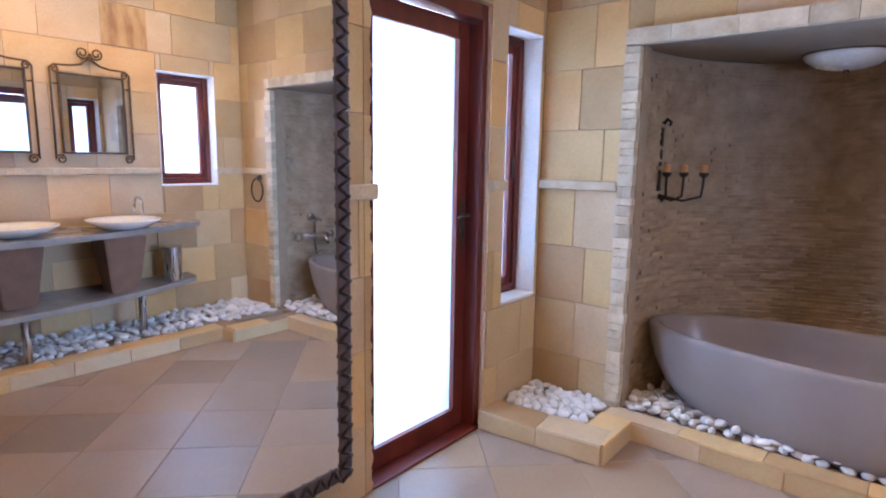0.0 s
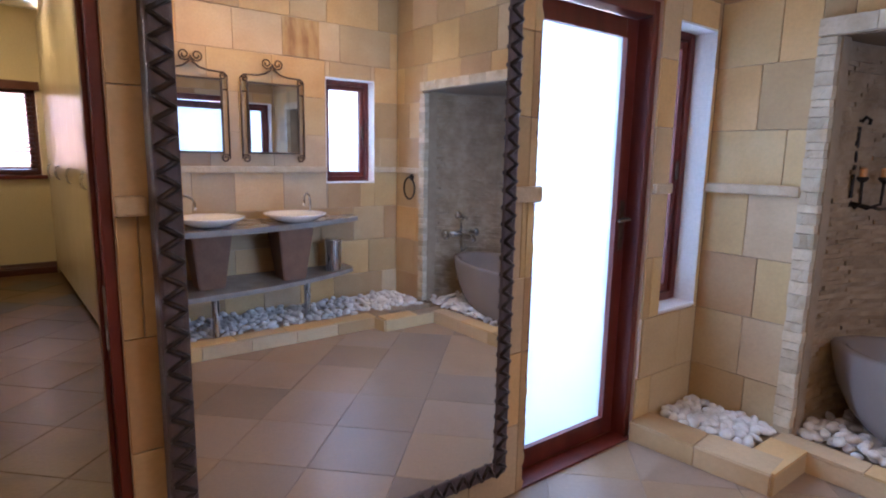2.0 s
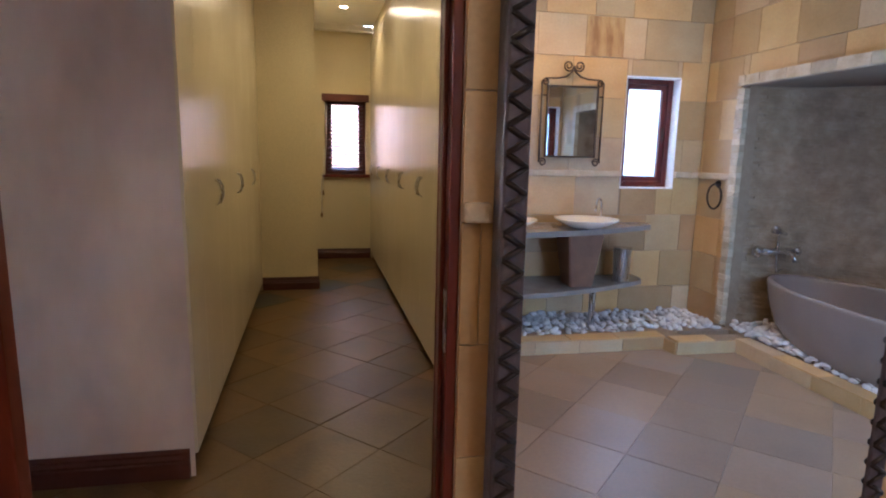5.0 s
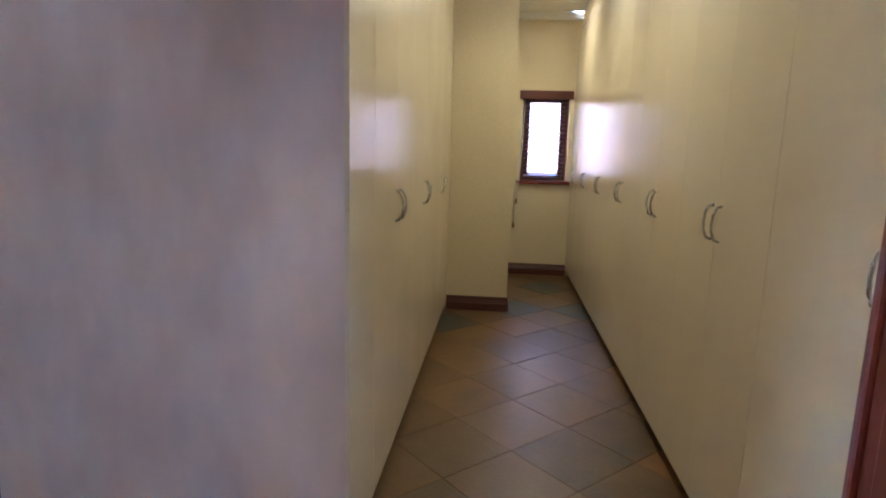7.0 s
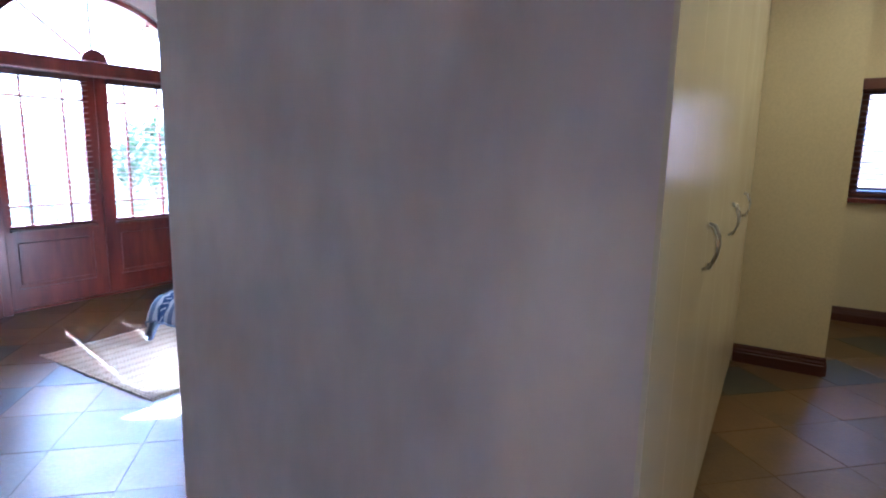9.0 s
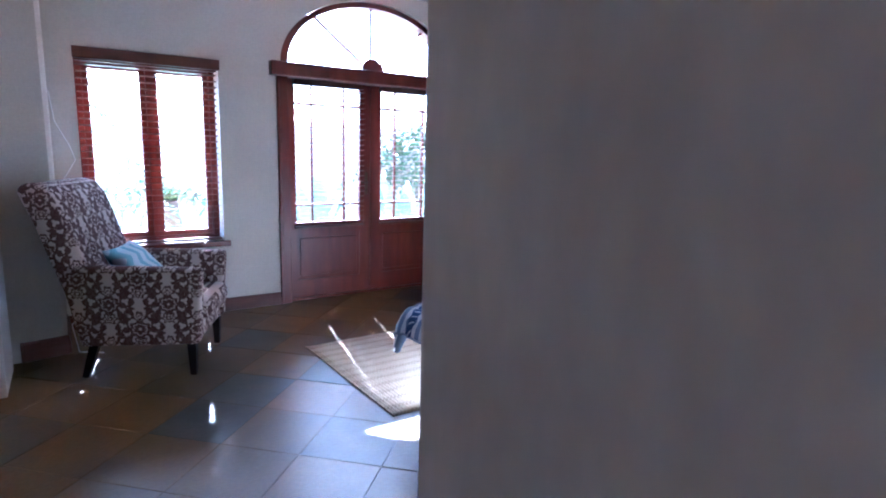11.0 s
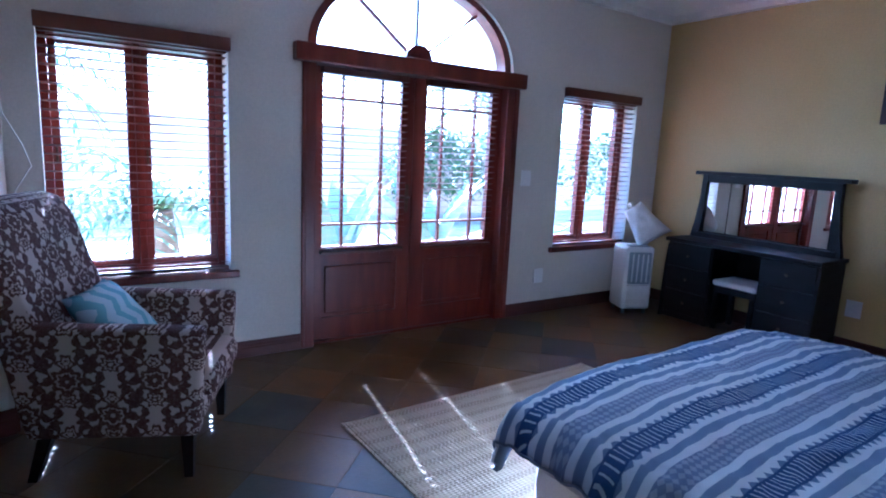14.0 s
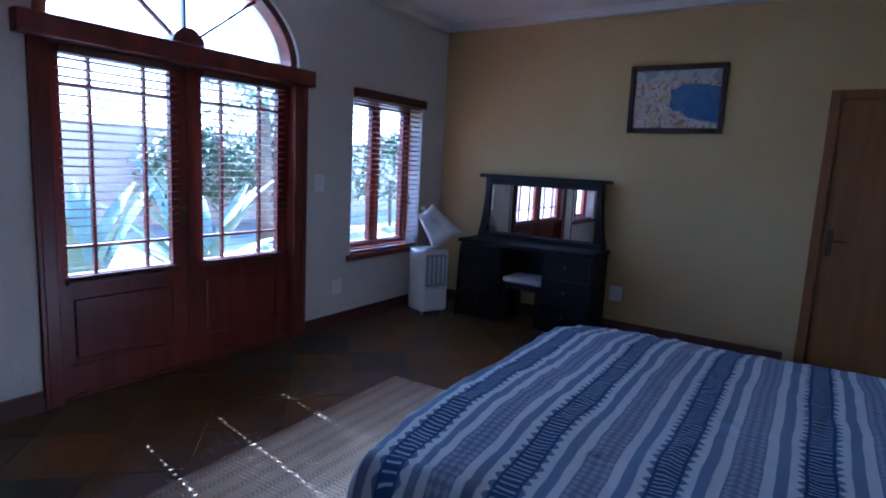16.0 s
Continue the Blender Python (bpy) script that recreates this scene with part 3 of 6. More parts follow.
for y in (0.10, 1.10, 1.72):
    bm = bmesh.new()
    lo, hi = [(-0.09, -0.09), (0.09, -0.09), (0.09, 0.09), (-0.09, 0.09)], [(-0.14, -0.14), (0.14, -0.14), (0.14, 0.14), (-0.14, 0.14)]
    vl, vh = [bm.verts.new((1.32 + x, y + v, 0.42)) for x, v in lo], [bm.verts.new((1.32 + x, y + v, 0.825)) for x, v in hi]
    bm.faces.new(vl[::-1]), bm.faces.new(vh)
    for i in range(4):
        bm.faces.new((vl[i], vl[(i + 1) % 4], vh[(i + 1) % 4], vh[i]))
    bmesh.ops.bevel(bm, geom=list(bm.edges), offset=0.008, segments=2, affect="EDGES")
    part("pedestal", bm, TERRACOTTA, vanity, "tapered terracotta block")

basin_prof = [(0.06, 0.0), (0.12, 0.005), (0.19, 0.035), (0.235, 0.062), (0.24, 0.070), (0.232, 0.072), (0.20, 0.055), (0.12, 0.022), (0.03, 0.015)]
basin = thing("basin", "shallow round cream porcelain vessel basin on the counter", "basin", pose(1.30, 1.76, 0.865), "basins on the vanity")
part("bowl", lathe(basin_prof, 36), PORCELAIN, basin, smooth=True)
part("waste", lathe([(0.022, 0.016), (0.022, 0.020), (0.015, 0.021)], 14), CHROME, basin)
copy_thing(basin, pose(1.30, 1.12, 0.865))
copy_thing(basin, pose(1.30, 0.35, 0.865))
tap = thing("basin_tap", "chrome swan-neck basin tap", "tap", pose(1.43, 1.94, 0.865, 0, 0, 0), "taps on the vanity")
part("base", lathe([(0.026, 0), (0.024, 0.02), (0.014, 0.03)], 14), CHROME, tap, smooth=True)
part("neck", tube([(0, 0, 0.02), (0, 0, 0.13)] + [(-0.055 * (1 - math.cos(a)), -0.055 * (1 - math.cos(a)) * 0.9, 0.15 + 0.065 * math.sin(a)) for a in [math.pi * k / 9 for k in range(10)]] + [(-0.11, -0.10, 0.12)], 0.009, 10), CHROME, tap, smooth=True)
part("lever", tube([(0, 0, 0.035), (0.0, 0.045, 0.05)], 0.006, 8), CHROME, tap, smooth=True)
copy_thing(tap, pose(1.43, 0.93, 0.865, 0, 0, -85))
bin_ = thing("waste_bin", "small brushed steel open bin on the vanity shelf", "bin", pose(1.42, 2.14, 0.42))
part("body", lathe([(0.058, 0.0), (0.062, 0.01), (0.070, 0.25), (0.070, 0.262), (0.065, 0.262), (0.062, 0.03)], 28), STEEL, bin_, smooth=True)
part("rim", lathe([(0.069, 0.262), (0.074, 0.262), (0.074, 0.27), (0.068, 0.27)], 28), CHROME, bin_, smooth=True)


def scroll(cy, cz, r, turn, flip, start=0.0):
    """A flat spiral in the plane of the vanity wall."""
    return [(0, cy + flip * r * (1 - 0.75 * k / 18) * math.cos(start + turn * 2 * math.pi * k / 18), cz + r * (1 - 0.75 * k / 18) * math.sin(start + turn * 2 * math.pi * k / 18)) for k in range(19)]


def iron_mirror(y, label):
    t = thing("wall_mirror", label, "mirror", pose(VX - 0.03, y, 1.66), "mirrors above the vanity")
    part("mirror_glass", boxes((-0.004, 0.004, -0.20, 0.20, -0.262, 0.262)), MIRROR, t, "clear mirror glass")
    part("inner_frame", boxes((-0.012, 0.006, -0.215, -0.20, -0.277, 0.277), (-0.012, 0.006, 0.20, 0.215, -0.277, 0.277), (-0.012, 0.006, -0.20, 0.20, 0.262, 0.277), (-0.012, 0.006, -0.20, 0.20, -0.277, -0.262), bevel=0.003), RUST_IRON, t)
    for s in (-1, 1):
        rail = part("side_rail", tube([(0, s * 0.255, -0.30), (0, s * 0.255, 0.30)], 0.007), RUST_IRON, t, smooth=True)
        part("top_rail", tube([(0, s * 0.255, 0.30), (0, s * 0.23, 0.325), (0, s * 0.12, 0.33), (0, s * 0.06, 0.345), (0, s * 0.02, 0.375), (0, 0, 0.40)], 0.007), RUST_IRON, t, smooth=True)
        part("scroll", tube(scroll(s * 0.045, 0.425, 0.045, 1.6, s, math.pi), 0.006), RUST_IRON, t, smooth=True)
        part("scroll", tube(scroll(s * 0.225, -0.315, 0.035, 1.5, s, 0.0), 0.006), RUST_IRON, t, smooth=True)
        part("scroll", tube(scroll(s * 0.225, 0.295, 0.028, 1.4, s, 0.0), 0.006), RUST_IRON, t, smooth=True)
        part("bracket", tube([(0, s * 0.20, 0.20), (0.02, s * 0.23, 0.20), (0, s * 0.255, 0.20)], 0.005), RUST_IRON, t)
    return t


iron_mirror(1.735, "wrought-iron framed wall mirror with scrolls close to the window")
iron_mirror(1.125, "wrought-iron framed wall mirror with scrolls over a basin")
ring = thing("towel_ring", "black iron towel ring on a wall plate", "towel ring", pose(1.40, BY, 1.20))
part("plate", lathe([(0.03, 0), (0.026, 0.012), (0.012, 0.03)], 16), IRON, ring, m=pose(0, 0, 0, 90, 0, 0))
part("ring", tube([(0.085 * math.sin(a), -0.032, -0.10 + 0.085 * math.cos(a) * 1.15) for a in [2 * math.pi * k / 24 for k in range(25)]], 0.008), IRON, ring, smooth=True)

# the great mirror beside the doorway
big = thing("framed_mirror", "tall wall mirror in a dark hammered-iron zigzag frame", "mirror", pose(WX, 0, 0))
MY0, MY1, MZ0, MZ1 = 0.275, 1.465, 0.175, 2.32
part("mirror_glass", boxes((0.062, 0.070, MY0 + 0.05, MY1 - 0.05, MZ0 + 0.05, MZ1 - 0.05)), MIRROR, big, "large clear mirror glass")
FW = 0.066
members = [("side", (MY0, MY0 + FW, MZ0, MZ1)), ("side", (MY1 - FW, MY1, MZ0, MZ1)), ("rail", (MY0 + FW, MY1 - FW, MZ0, MZ0 + FW)), ("rail", (MY0 + FW, MY1 - FW, MZ1 - FW, MZ1))]
FRAME_IRON = surface("hammered_iron", [(0.075, 0.058, 0.062), (0.13, 0.10, 0.105)], 0.45, 14, metal=0.3, bump=0.35)
STRAP = surface("rubbed_iron_strap", [(0.022, 0.017, 0.018), (0.05, 0.038, 0.036)], 0.33, 20, metal=0.4, bump=0.3)
for nm, (p, q, u, v) in members:
    side = part(nm, boxes((0.0, 0.076, p, q, u, v), bevel=0.010), FRAME_IRON, big)
    n = int(round((v - u if nm == "side" else q - p) / 0.062))
    for e in range(2):
        for i in range(n):
            a, b = ((u + (v - u) * i / n, u + (v - u) * (i + 1) / n) if nm == "side" else (p + (q - p) * i / n, p + (q - p) * (i + 1) / n))
            lo, hi = (p + 0.008, q - 0.008) if nm == "side" else (u + 0.008, v - 0.008)
            m0, m1 = (lo, hi) if e == 0 else (hi, lo)
            half = (a + b) / 2
            ends = ((a, m0), (half, m1)) if e == 0 else ((half, m0), (b, m1))
            path = [(0.078, ends[0][1], ends[0][0]), (0.078, ends[1][1], ends[1][0])] if nm == "side" else [(0.078, ends[0][0], ends[0][1]), (0.078, ends[1][0], ends[1][1])]
            part("strap", tube(path, 0.0075, 6), STRAP, side, smooth=True)

# ---- dressing corridor ----
def bow_handle(parent, x, y, z, out):
    part("handle", tube([(x, y, z - 0.065), (x, y + out * 0.018, z - 0.058), (x + 0.004, y + out * 0.030, z - 0.03), (x + 0.006, y + out * 0.034, z), (x + 0.004, y + out * 0.030, z + 0.03), (x, y + out * 0.018, z + 0.058), (x, y, z + 0.065)], 0.0055, 8), STEEL, parent, "satin steel bow handle", smooth=True)


def cupboard(x0, x1, face, back, out, label, group, doors=2, top=2.75):
    """A tall built-in unit in the corridor: carcass, plinth, doors with bow handles."""
    t = thing("wardrobe", label, "cupboard", C, group)
    lo, hi = sorted((face - out * 0.022, back))
    part("carcass", boxes((x0 + 0.001, x1 - 0.001, lo, hi, 0.07, top)), CUPBOARD, t)
    lo, hi = sorted((face - out * 0.05, back))
    part("plinth", boxes((x0 + 0.001, x1 - 0.001, lo, hi, 0.0, 0.07)), DARKWOOD, t, "dark wooden plinth")
    w = (x1 - x0) / doors
    lo, hi = sorted((face - out * 0.020, face))
    for i in range(doors):
        d = part("door", boxes((x0 + i * w + 0.0006, x0 + (i + 1) * w - 0.0006, lo, hi, 0.075, top - 0.004), bevel=0.0014), CUPBOARD, t)
        hx = x0 + (i + 1) * w - 0.04 if i == 0 and doors == 2 else x0 + i * w + 0.04 if doors == 2 else (x0 + x1) / 2 + 0.03
        if doors == 2:
            bow_handle(d, hx, face, 1.165, out)
    return t


for x0, x1 in ((-0.16, 0.95), (-1.01, -0.16), (-1.86, -1.01), (-2.71, -1.86), (-3.56, -2.71), (-4.41, -3.56), (-5.07, -4.41)):
    cupboard(x0, x1, 1.235, 1.79, -1, "tall cream painted wardrobe unit with two plain doors", "wardrobes along the corridor")
for x0, x1, n in ((-0.40, -0.06, 1), (-1.29, -0.40, 2), (-2.18, -1.29, 2), (-3.07, -2.18, 2), (-3.388, -3.07, 1)):
    cupboard(x0, x1, 0.0, -0.50, 1, "tall cream painted wardrobe unit facing the long row", "wardrobes opposite", n, H - 0.002)
solid("bulkhead", boxes((-5.07, 0.95, 1.26, 1.79, 2.752, H)), CORRIDOR_PAINT, "cream bulkhead over the wardrobes", "wall", m=C)


def skirting(run, m=None, h=0.115, d=0.018):
    """A moulded skirting along (x, y) pairs, with its back to the left of the way."""
    bm = bmesh.new()
    for (xa, ya), (xb, yb) in zip(run, run[1:]):
        way = Vector((xb - xa, yb - ya, 0)).normalized()
        out = Vector((way.y, -way.x, 0))
        prof = [(0, 0), (d, 0), (d, h * 0.55), (d * 0.75, h * 0.6), (d * 0.85, h * 0.68), (d * 0.5, h * 0.8), (d * 0.6, h * 0.88), (d * 0.3, h), (0, h)]
        ends = [[bm.verts.new(Vector((x, y, 0)) + out * o + Vector((0, 0, z))) for o, z in prof] for x, y in ((xa, ya), (xb, yb))]
        for i in range(len(prof)):
            j = (i + 1) % len(prof)
            bm.faces.new((ends[0][i], ends[1][i], ends[1][j], ends[0][j]))
        bm.faces.new(ends[0][::-1]), bm.faces.new(ends[1])
    return solid("baseboard", bm, DARKWOOD, "moulded dark mahogany skirting board", "skirting", m=m)


skirting([(-3.39, 0.0), (-3.39, 0.54), (-3.41, 0.54)][::1], m=C, h=0.13)
skirting([(-5.07, 0.54), (-5.07, 1.235)], m=C, h=0.13)
skirting([(PX, -0.72), (PX, -2.05)][::-1], h=0.13)
cw = casement("window_3", "small dark wooden window at the corridor's end", "x", -5.20, 0.662, 1.178, 1.102, 2.068, 1, GLASS, wood=BLINDWOOD)
cw.matrix_world = C
head = solid("window_head", boxes((-5.075, -5.035, 0.625, 1.215, 2.01, 2.10), bevel=0.004), BLINDWOOD, "dark blind pelmet over the corridor window", "trim", m=C)
solid("window_sill_3", boxes((-5.10, -5.025, 0.615, 1.225, 1.06, 1.102), bevel=0.006), MAHOGANY, "mahogany window sill", "sill", m=C)

solid("cornice", boxes((-5.07, -4.98, 0.54, 1.26, H - 0.07, H)), CEILING_PAINT, "white plaster cornice", "cornice", m=C)
downlight = thing("downlight", "round recessed downlight with a warm glowing bulb", "downlight", C @ pose(-4.10, 0.86, H), "corridor downlights")
part("rim", lathe([(0.030, -0.001), (0.045, -0.006), (0.048, -0.004), (0.048, 0.0)], 20), WHITE_PLASTIC, downlight)
part("bulb", lathe([(0.028, -0.002), (0.02, -0.004)], 16), BULB, downlight)
for lx in (-2.5, -1.0):
    copy_thing(downlight, C @ pose(lx, 0.72, H))
# Unseen fittings at the bathroom lamps; the two at x = -0.2 are added.
for px, py in ((1.1, 1.2), (1.1, 2.1), (-0.2, 0.9), (-0.2, -0.6)):
    copy_thing(downlight, pose(px, py, H))["group"] = "bathroom downlights"


def venetian(name, label, m, width, z0, z1, cords, drop=True, pitch=0.050, depth=0.050, mat=None, tilt=10):
    """A wooden venetian blind: head rail, slats with slots for the cords, bottom rail, cords, wand tassels. Local x along it, y out of the room."""
    mat = mat or BLINDWOOD
    t = thing(name, label, "blind", m)
    part("head_rail", boxes((-width / 2, width / 2, -0.03, 0.03, z1 - 0.045, z1), bevel=0.003), mat, t)
    part("bottom_rail", boxes((-width / 2, width / 2, -0.025, 0.025, z0, z0 + 0.02), bevel=0.004), mat, t)
    hole = [(c - 0.006, c + 0.006) for c in cords]
    xs = sorted({-width / 2, width / 2, *[v for h in hole for v in h]})
    ys = [-depth / 2, -0.0040, 0.0040, depth / 2]
    bm = bmesh.new()
    for a, b in zip(xs, xs[1:]):
        for i, (p, q) in enumerate(zip(ys, ys[1:])):
            if i == 1 and any(abs((a + b) / 2 - c) < 0.004 for c in cords):
                continue
            box(bm, a, b, p, q, -0.0013, 0.0013)
    me = mesh_of("slat", bm, mat)
    n = math.ceil((z1 - 0.047 - z0 - 0.02) / pitch)
    pitch = (z1 - 0.047 - z0 - 0.02) / n
    for i in range(n):
        s = new("slat", me)
        s.parent, s.matrix_local = t, pose(0, 0, z0 + 0.02 + pitch * (i + 0.5), tilt, 0, 0)
    for c in cords:
        part("cord", tube([(c + 0.012, -0.028, z0 + 0.01), (c + 0.012, -0.028, z1 - 0.04)], 0.0008, 4), mat, t)
    if drop:
        for k, dz in ((0, 0.0), (0.02, 0.05), (-0.02, 0.06)):
            part("tassel", lathe([(0.004, z0 + 0.48 - dz), (0.007, z0 + 0.49 - dz), (0.003, z0 + 0.51 - dz)], 8, cx=-width / 2 + 0.06 + k, cy=-0.045), IRON, t)
    return t


venetian("blind", "dark wooden venetian blind over the corridor window", C @ pose(-5.135, 0.92, 0, 0, 0, 90), 0.46, 1.12, 2.05, (-0.15, 0.15), drop=False, tilt=16)

corridor_blind = bpy.data.objects["blind"]
TASSEL_WOOD = surface("turned_tassel_wood", [(0.16, 0.085, 0.035), (0.22, 0.12, 0.05)], 0.45, 12, bump=0.05)
for dx, low in ((0.0, 0.86), (0.02, 0.58)):
    part("pull_cord", tube([(-0.235 - dx, -0.032, 2.0), (-0.245 - dx, -0.05, 1.5), (-0.27 - dx, -0.125, 1.115), (-0.285 - dx, -0.13, 1.05), (-0.29 - dx, -0.10, 0.98), (-0.29 - dx, -0.09, low + 0.03)], 0.004, 5), WHITE_PLASTIC, corridor_blind, "white pull cord", smooth=True)
    part("tassel", lathe([(0.006, low - 0.03), (0.015, low - 0.02), (0.012, low + 0.01), (0.006, low + 0.035)], 10, cx=-0.29 - dx, cy=-0.09), TASSEL_WOOD, corridor_blind, "turned wooden tassel", smooth=True)

# ---- bedroom: garden wall ----
for name, label, x0, x1 in (("window_4", "mahogany double casement window behind the armchair", -2.96, -1.97), ("window_5", "mahogany double casement window beside the dressing table", -6.93, -5.90)):
    casement(name, label, "y", WY - 0.20, x0 + 0.002, x1 - 0.002, 0.622, 2.058, 1, GLASS, mullion=True)
    solid("window_sill_4" if name == "window_4" else "window_sill_5", boxes((x0 - 0.05, x1 + 0.05, WY - 0.15, WY + 0.035, 0.575, 0.622), bevel=0.008), MAHOGANY, "mahogany window board", "sill")
    solid("pelmet", boxes((x0 - 0.005, x1 + 0.005, WY + 0.002, WY + 0.05, 2.015, 2.095), bevel=0.004), BLINDWOOD, "dark wooden blind pelmet", "trim")
    c = (x0 + x1) / 2
    venetian("blind", "dark wooden venetian blind with its slats open", pose(c, WY - 0.035, 0), x1 - x0 - 0.02, 0.63, 2.05, (-0.35, 0.35))

DX0, DX1, DC = -5.30, -3.46, -4.36
DY = WY - 0.06
french = thing("door_3", "mahogany french doors, glazed above panels", "door", kind="structure")
part("door_frame", boxes((DX1 - 0.075, DX1, DY - 0.06, WY + 0.02, 0, 2.02), (DX0, DX0 + 0.075, DY - 0.06, WY + 0.02, 0, 2.02), bevel=0.006), MAHOGANY, french)
part("architrave", boxes((DX1, DX1 + 0.025, WY + 0.002, WY + 0.028, 0, 2.02), (DX0 - 0.05, DX0, WY + 0.002, WY + 0.028, 0, 2.02), bevel=0.006), MAHOGANY, french)
part("head_beam", boxes((DX0 - 0.085, DX1 + 0.085, DY - 0.06, WY + 0.075, 2.02, 2.14), bevel=0.01), MAHOGANY, french)
for x0, x1, g0, g1 in ((DC + 0.004, DX1 - 0.077, -4.25, -3.615), (DX0 + 0.077, DC - 0.004, -5.12, -4.475)):
    y0, y1 = DY - 0.045, DY
    leaf = part("leaf", boxes((x0, g0, y0, y1, 0.01, 2.015), (g1, x1, y0, y1, 0.01, 2.015), (g0, g1, y0, y1, 1.965, 2.015), (g0, g1, y0, y1, 0.62, 0.735), (g0, g1, y0, y1, 0.01, 0.19)), MAHOGANY, french)
    part("panel", boxes((g0 - 0.002, g1 + 0.002, y0 + 0.012, y1 - 0.014, 0.188, 0.622)), MAHOGANY, leaf)
    part("raised_field", boxes((g0 + 0.03, g1 - 0.03, y1 - 0.016, y1 - 0.004, 0.225, 0.585), bevel=0.008), MAHOGANY, leaf)
    w = g1 - g0
    for fx in (0.25, 0.75):
        part("glazing_bar", boxes((g0 + w * fx - 0.009, g0 + w * fx + 0.009, y0 + 0.008, y1 - 0.008, 0.735, 1.965)), MAHOGANY, leaf)
    for z in (0.895, 1.81):
        part("glazing_bar", boxes((g0, g1, y0 + 0.010, y1 - 0.010, z - 0.009, z + 0.009)), MAHOGANY, leaf)
    xs, zs = [g0, g0 + w * 0.25, g0 + w * 0.75, g1], [0.735, 0.895, 1.81, 1.965]
    for a, b in zip(xs, xs[1:]):
        for u, v in zip(zs, zs[1:]):
            part("pane", boxes((a, b, DY - 0.026, DY - 0.023, u, v)), GLASS, leaf).visible_shadow = False
    venetian("blind", "dark venetian blind hung on a glazed door leaf", pose((g0 + g1) / 2, DY + 0.036, 0), w + 0.05, 0.685, 2.01, (-0.205, 0.205))
handle = part("door_handle", boxes((DC + 0.03, DC + 0.06, DY, DY + 0.008, 0.98, 1.20), bevel=0.003), RUST_IRON, french, "dark brass lever handle")
part("lever", tube([(DC + 0.045, DY + 0.008, 1.10), (DC + 0.045, DY + 0.05, 1.10), (DC + 0.13, DY + 0.05, 1.10)], 0.008), RUST_IRON, handle, smooth=True)

# Threshold, head strip and astragal are added to seal gaps that leaked daylight.
part("threshold", boxes((DX0 + 0.076, DX1 - 0.076, DY - 0.07, DY + 0.03, 0.0, 0.022), bevel=0.004), MAHOGANY, french)

part("head_light_seal", boxes((DX0 + 0.077, DX1 - 0.077, DY - 0.06, DY - 0.046, 1.985, 2.0195)), MAHOGANY, french)
part("astragal", boxes((DC - 0.022, DC + 0.022, DY - 0.06, DY - 0.046, 0.022, 2.015), bevel=0.003), MAHOGANY, french)

# arched fanlight over the doors
AR, AH = 0.885, 0.60
fan = thing("fanlight", "half-round fanlight with radiating mahogany bars", "window", kind="structure")
arc = lambda r, k, n=32: (DC + r * AR * math.cos(math.pi * k / n), 2.14 + r * AH * math.sin(math.pi * k / n))


def arch_band(r0, r1, y0, y1):
    bm = bmesh.new()
    n = 32
    grid = [[bm.verts.new((arc(r, k)[0], y, arc(r, k)[1])) for r, y in ((r0, y0), (r1, y0), (r1, y1), (r0, y1))] for k in range(n + 1)]
    for a, b in zip(grid, grid[1:]):
        for i in range(4):
            j = (i + 1) % 4
            bm.faces.new((a[i], a[j], b[j], b[i]))
    bm.faces.new(grid[0]), bm.faces.new(grid[-1][::-1])
    return bm


part("arch_frame", arch_band(0.93, 1.0, DY - 0.05, WY + 0.01), MAHOGANY, fan)
part("hub", prism([(0.115 * math.cos(math.pi * k / 14), 0.115 * math.sin(math.pi * k / 14)) for k in range(15)], -0.05, 0.055), MAHOGANY, fan, m=Matrix(((1, 0, 0, DC), (0, 0, -1, DY), (0, 1, 0, 2.14), (0, 0, 0, 1))))
for k in (8.6, 16, 23.4):
    (xa, za), (xb, zb) = arc(0.12, k), arc(0.945, k)
    sx, sz = -(zb - za), xb - xa
    ln = math.hypot(sx, sz)
    sx, sz = 0.010 * sx / ln, 0.010 * sz / ln
    bm = bmesh.new()
    vs = [bm.verts.new(p) for y in (DY - 0.03, DY + 0.005) for p in ((xa - sx, y, za - sz), (xa + sx, y, za + sz), (xb + sx, y, zb + sz), (xb - sx, y, zb - sz))]
    for f in ((0, 1, 2, 3), (7, 6, 5, 4), (0, 4, 5, 1), (1, 5, 6, 2), (2, 6, 7, 3), (3, 7, 4, 0)):
        bm.faces.new([vs[i] for i in f])
    part("glazing_bar", bm, MAHOGANY, fan)
g = part("pane", prism([(AR * 0.94 * math.cos(math.pi * k / 32), AH * 0.94 * math.sin(math.pi * k / 32)) for k in range(33)], 0.010, 0.014), GLASS, fan, m=Matrix(((1, 0, 0, DC), (0, 0, -1, DY), (0, 1, 0, 2.14), (0, 0, 0, 1))))
g.visible_shadow = False

skirting([(-1.80, WY), (DX1 + 0.025, WY)][::1])
skirting([(DX0 - 0.05, WY), (YX, WY)])
skirting([(YX, WY), (YX, -2.6)])
skirting([(-1.54, -5.36), (-1.80, -5.42)][::1], h=0.13)
skirting([(-1.80, -5.42), (-1.80, WY)], h=0.13)
solid("cornice_bedroom", boxes((YX, YX + 0.07, WY, -1.6, H - 0.07, H), (YX + 0.07, -1.8, WY, WY + 0.07, H - 0.07, H)), CEILING_PAINT, "white plaster cornice along the bedroom ceiling", "cornice")


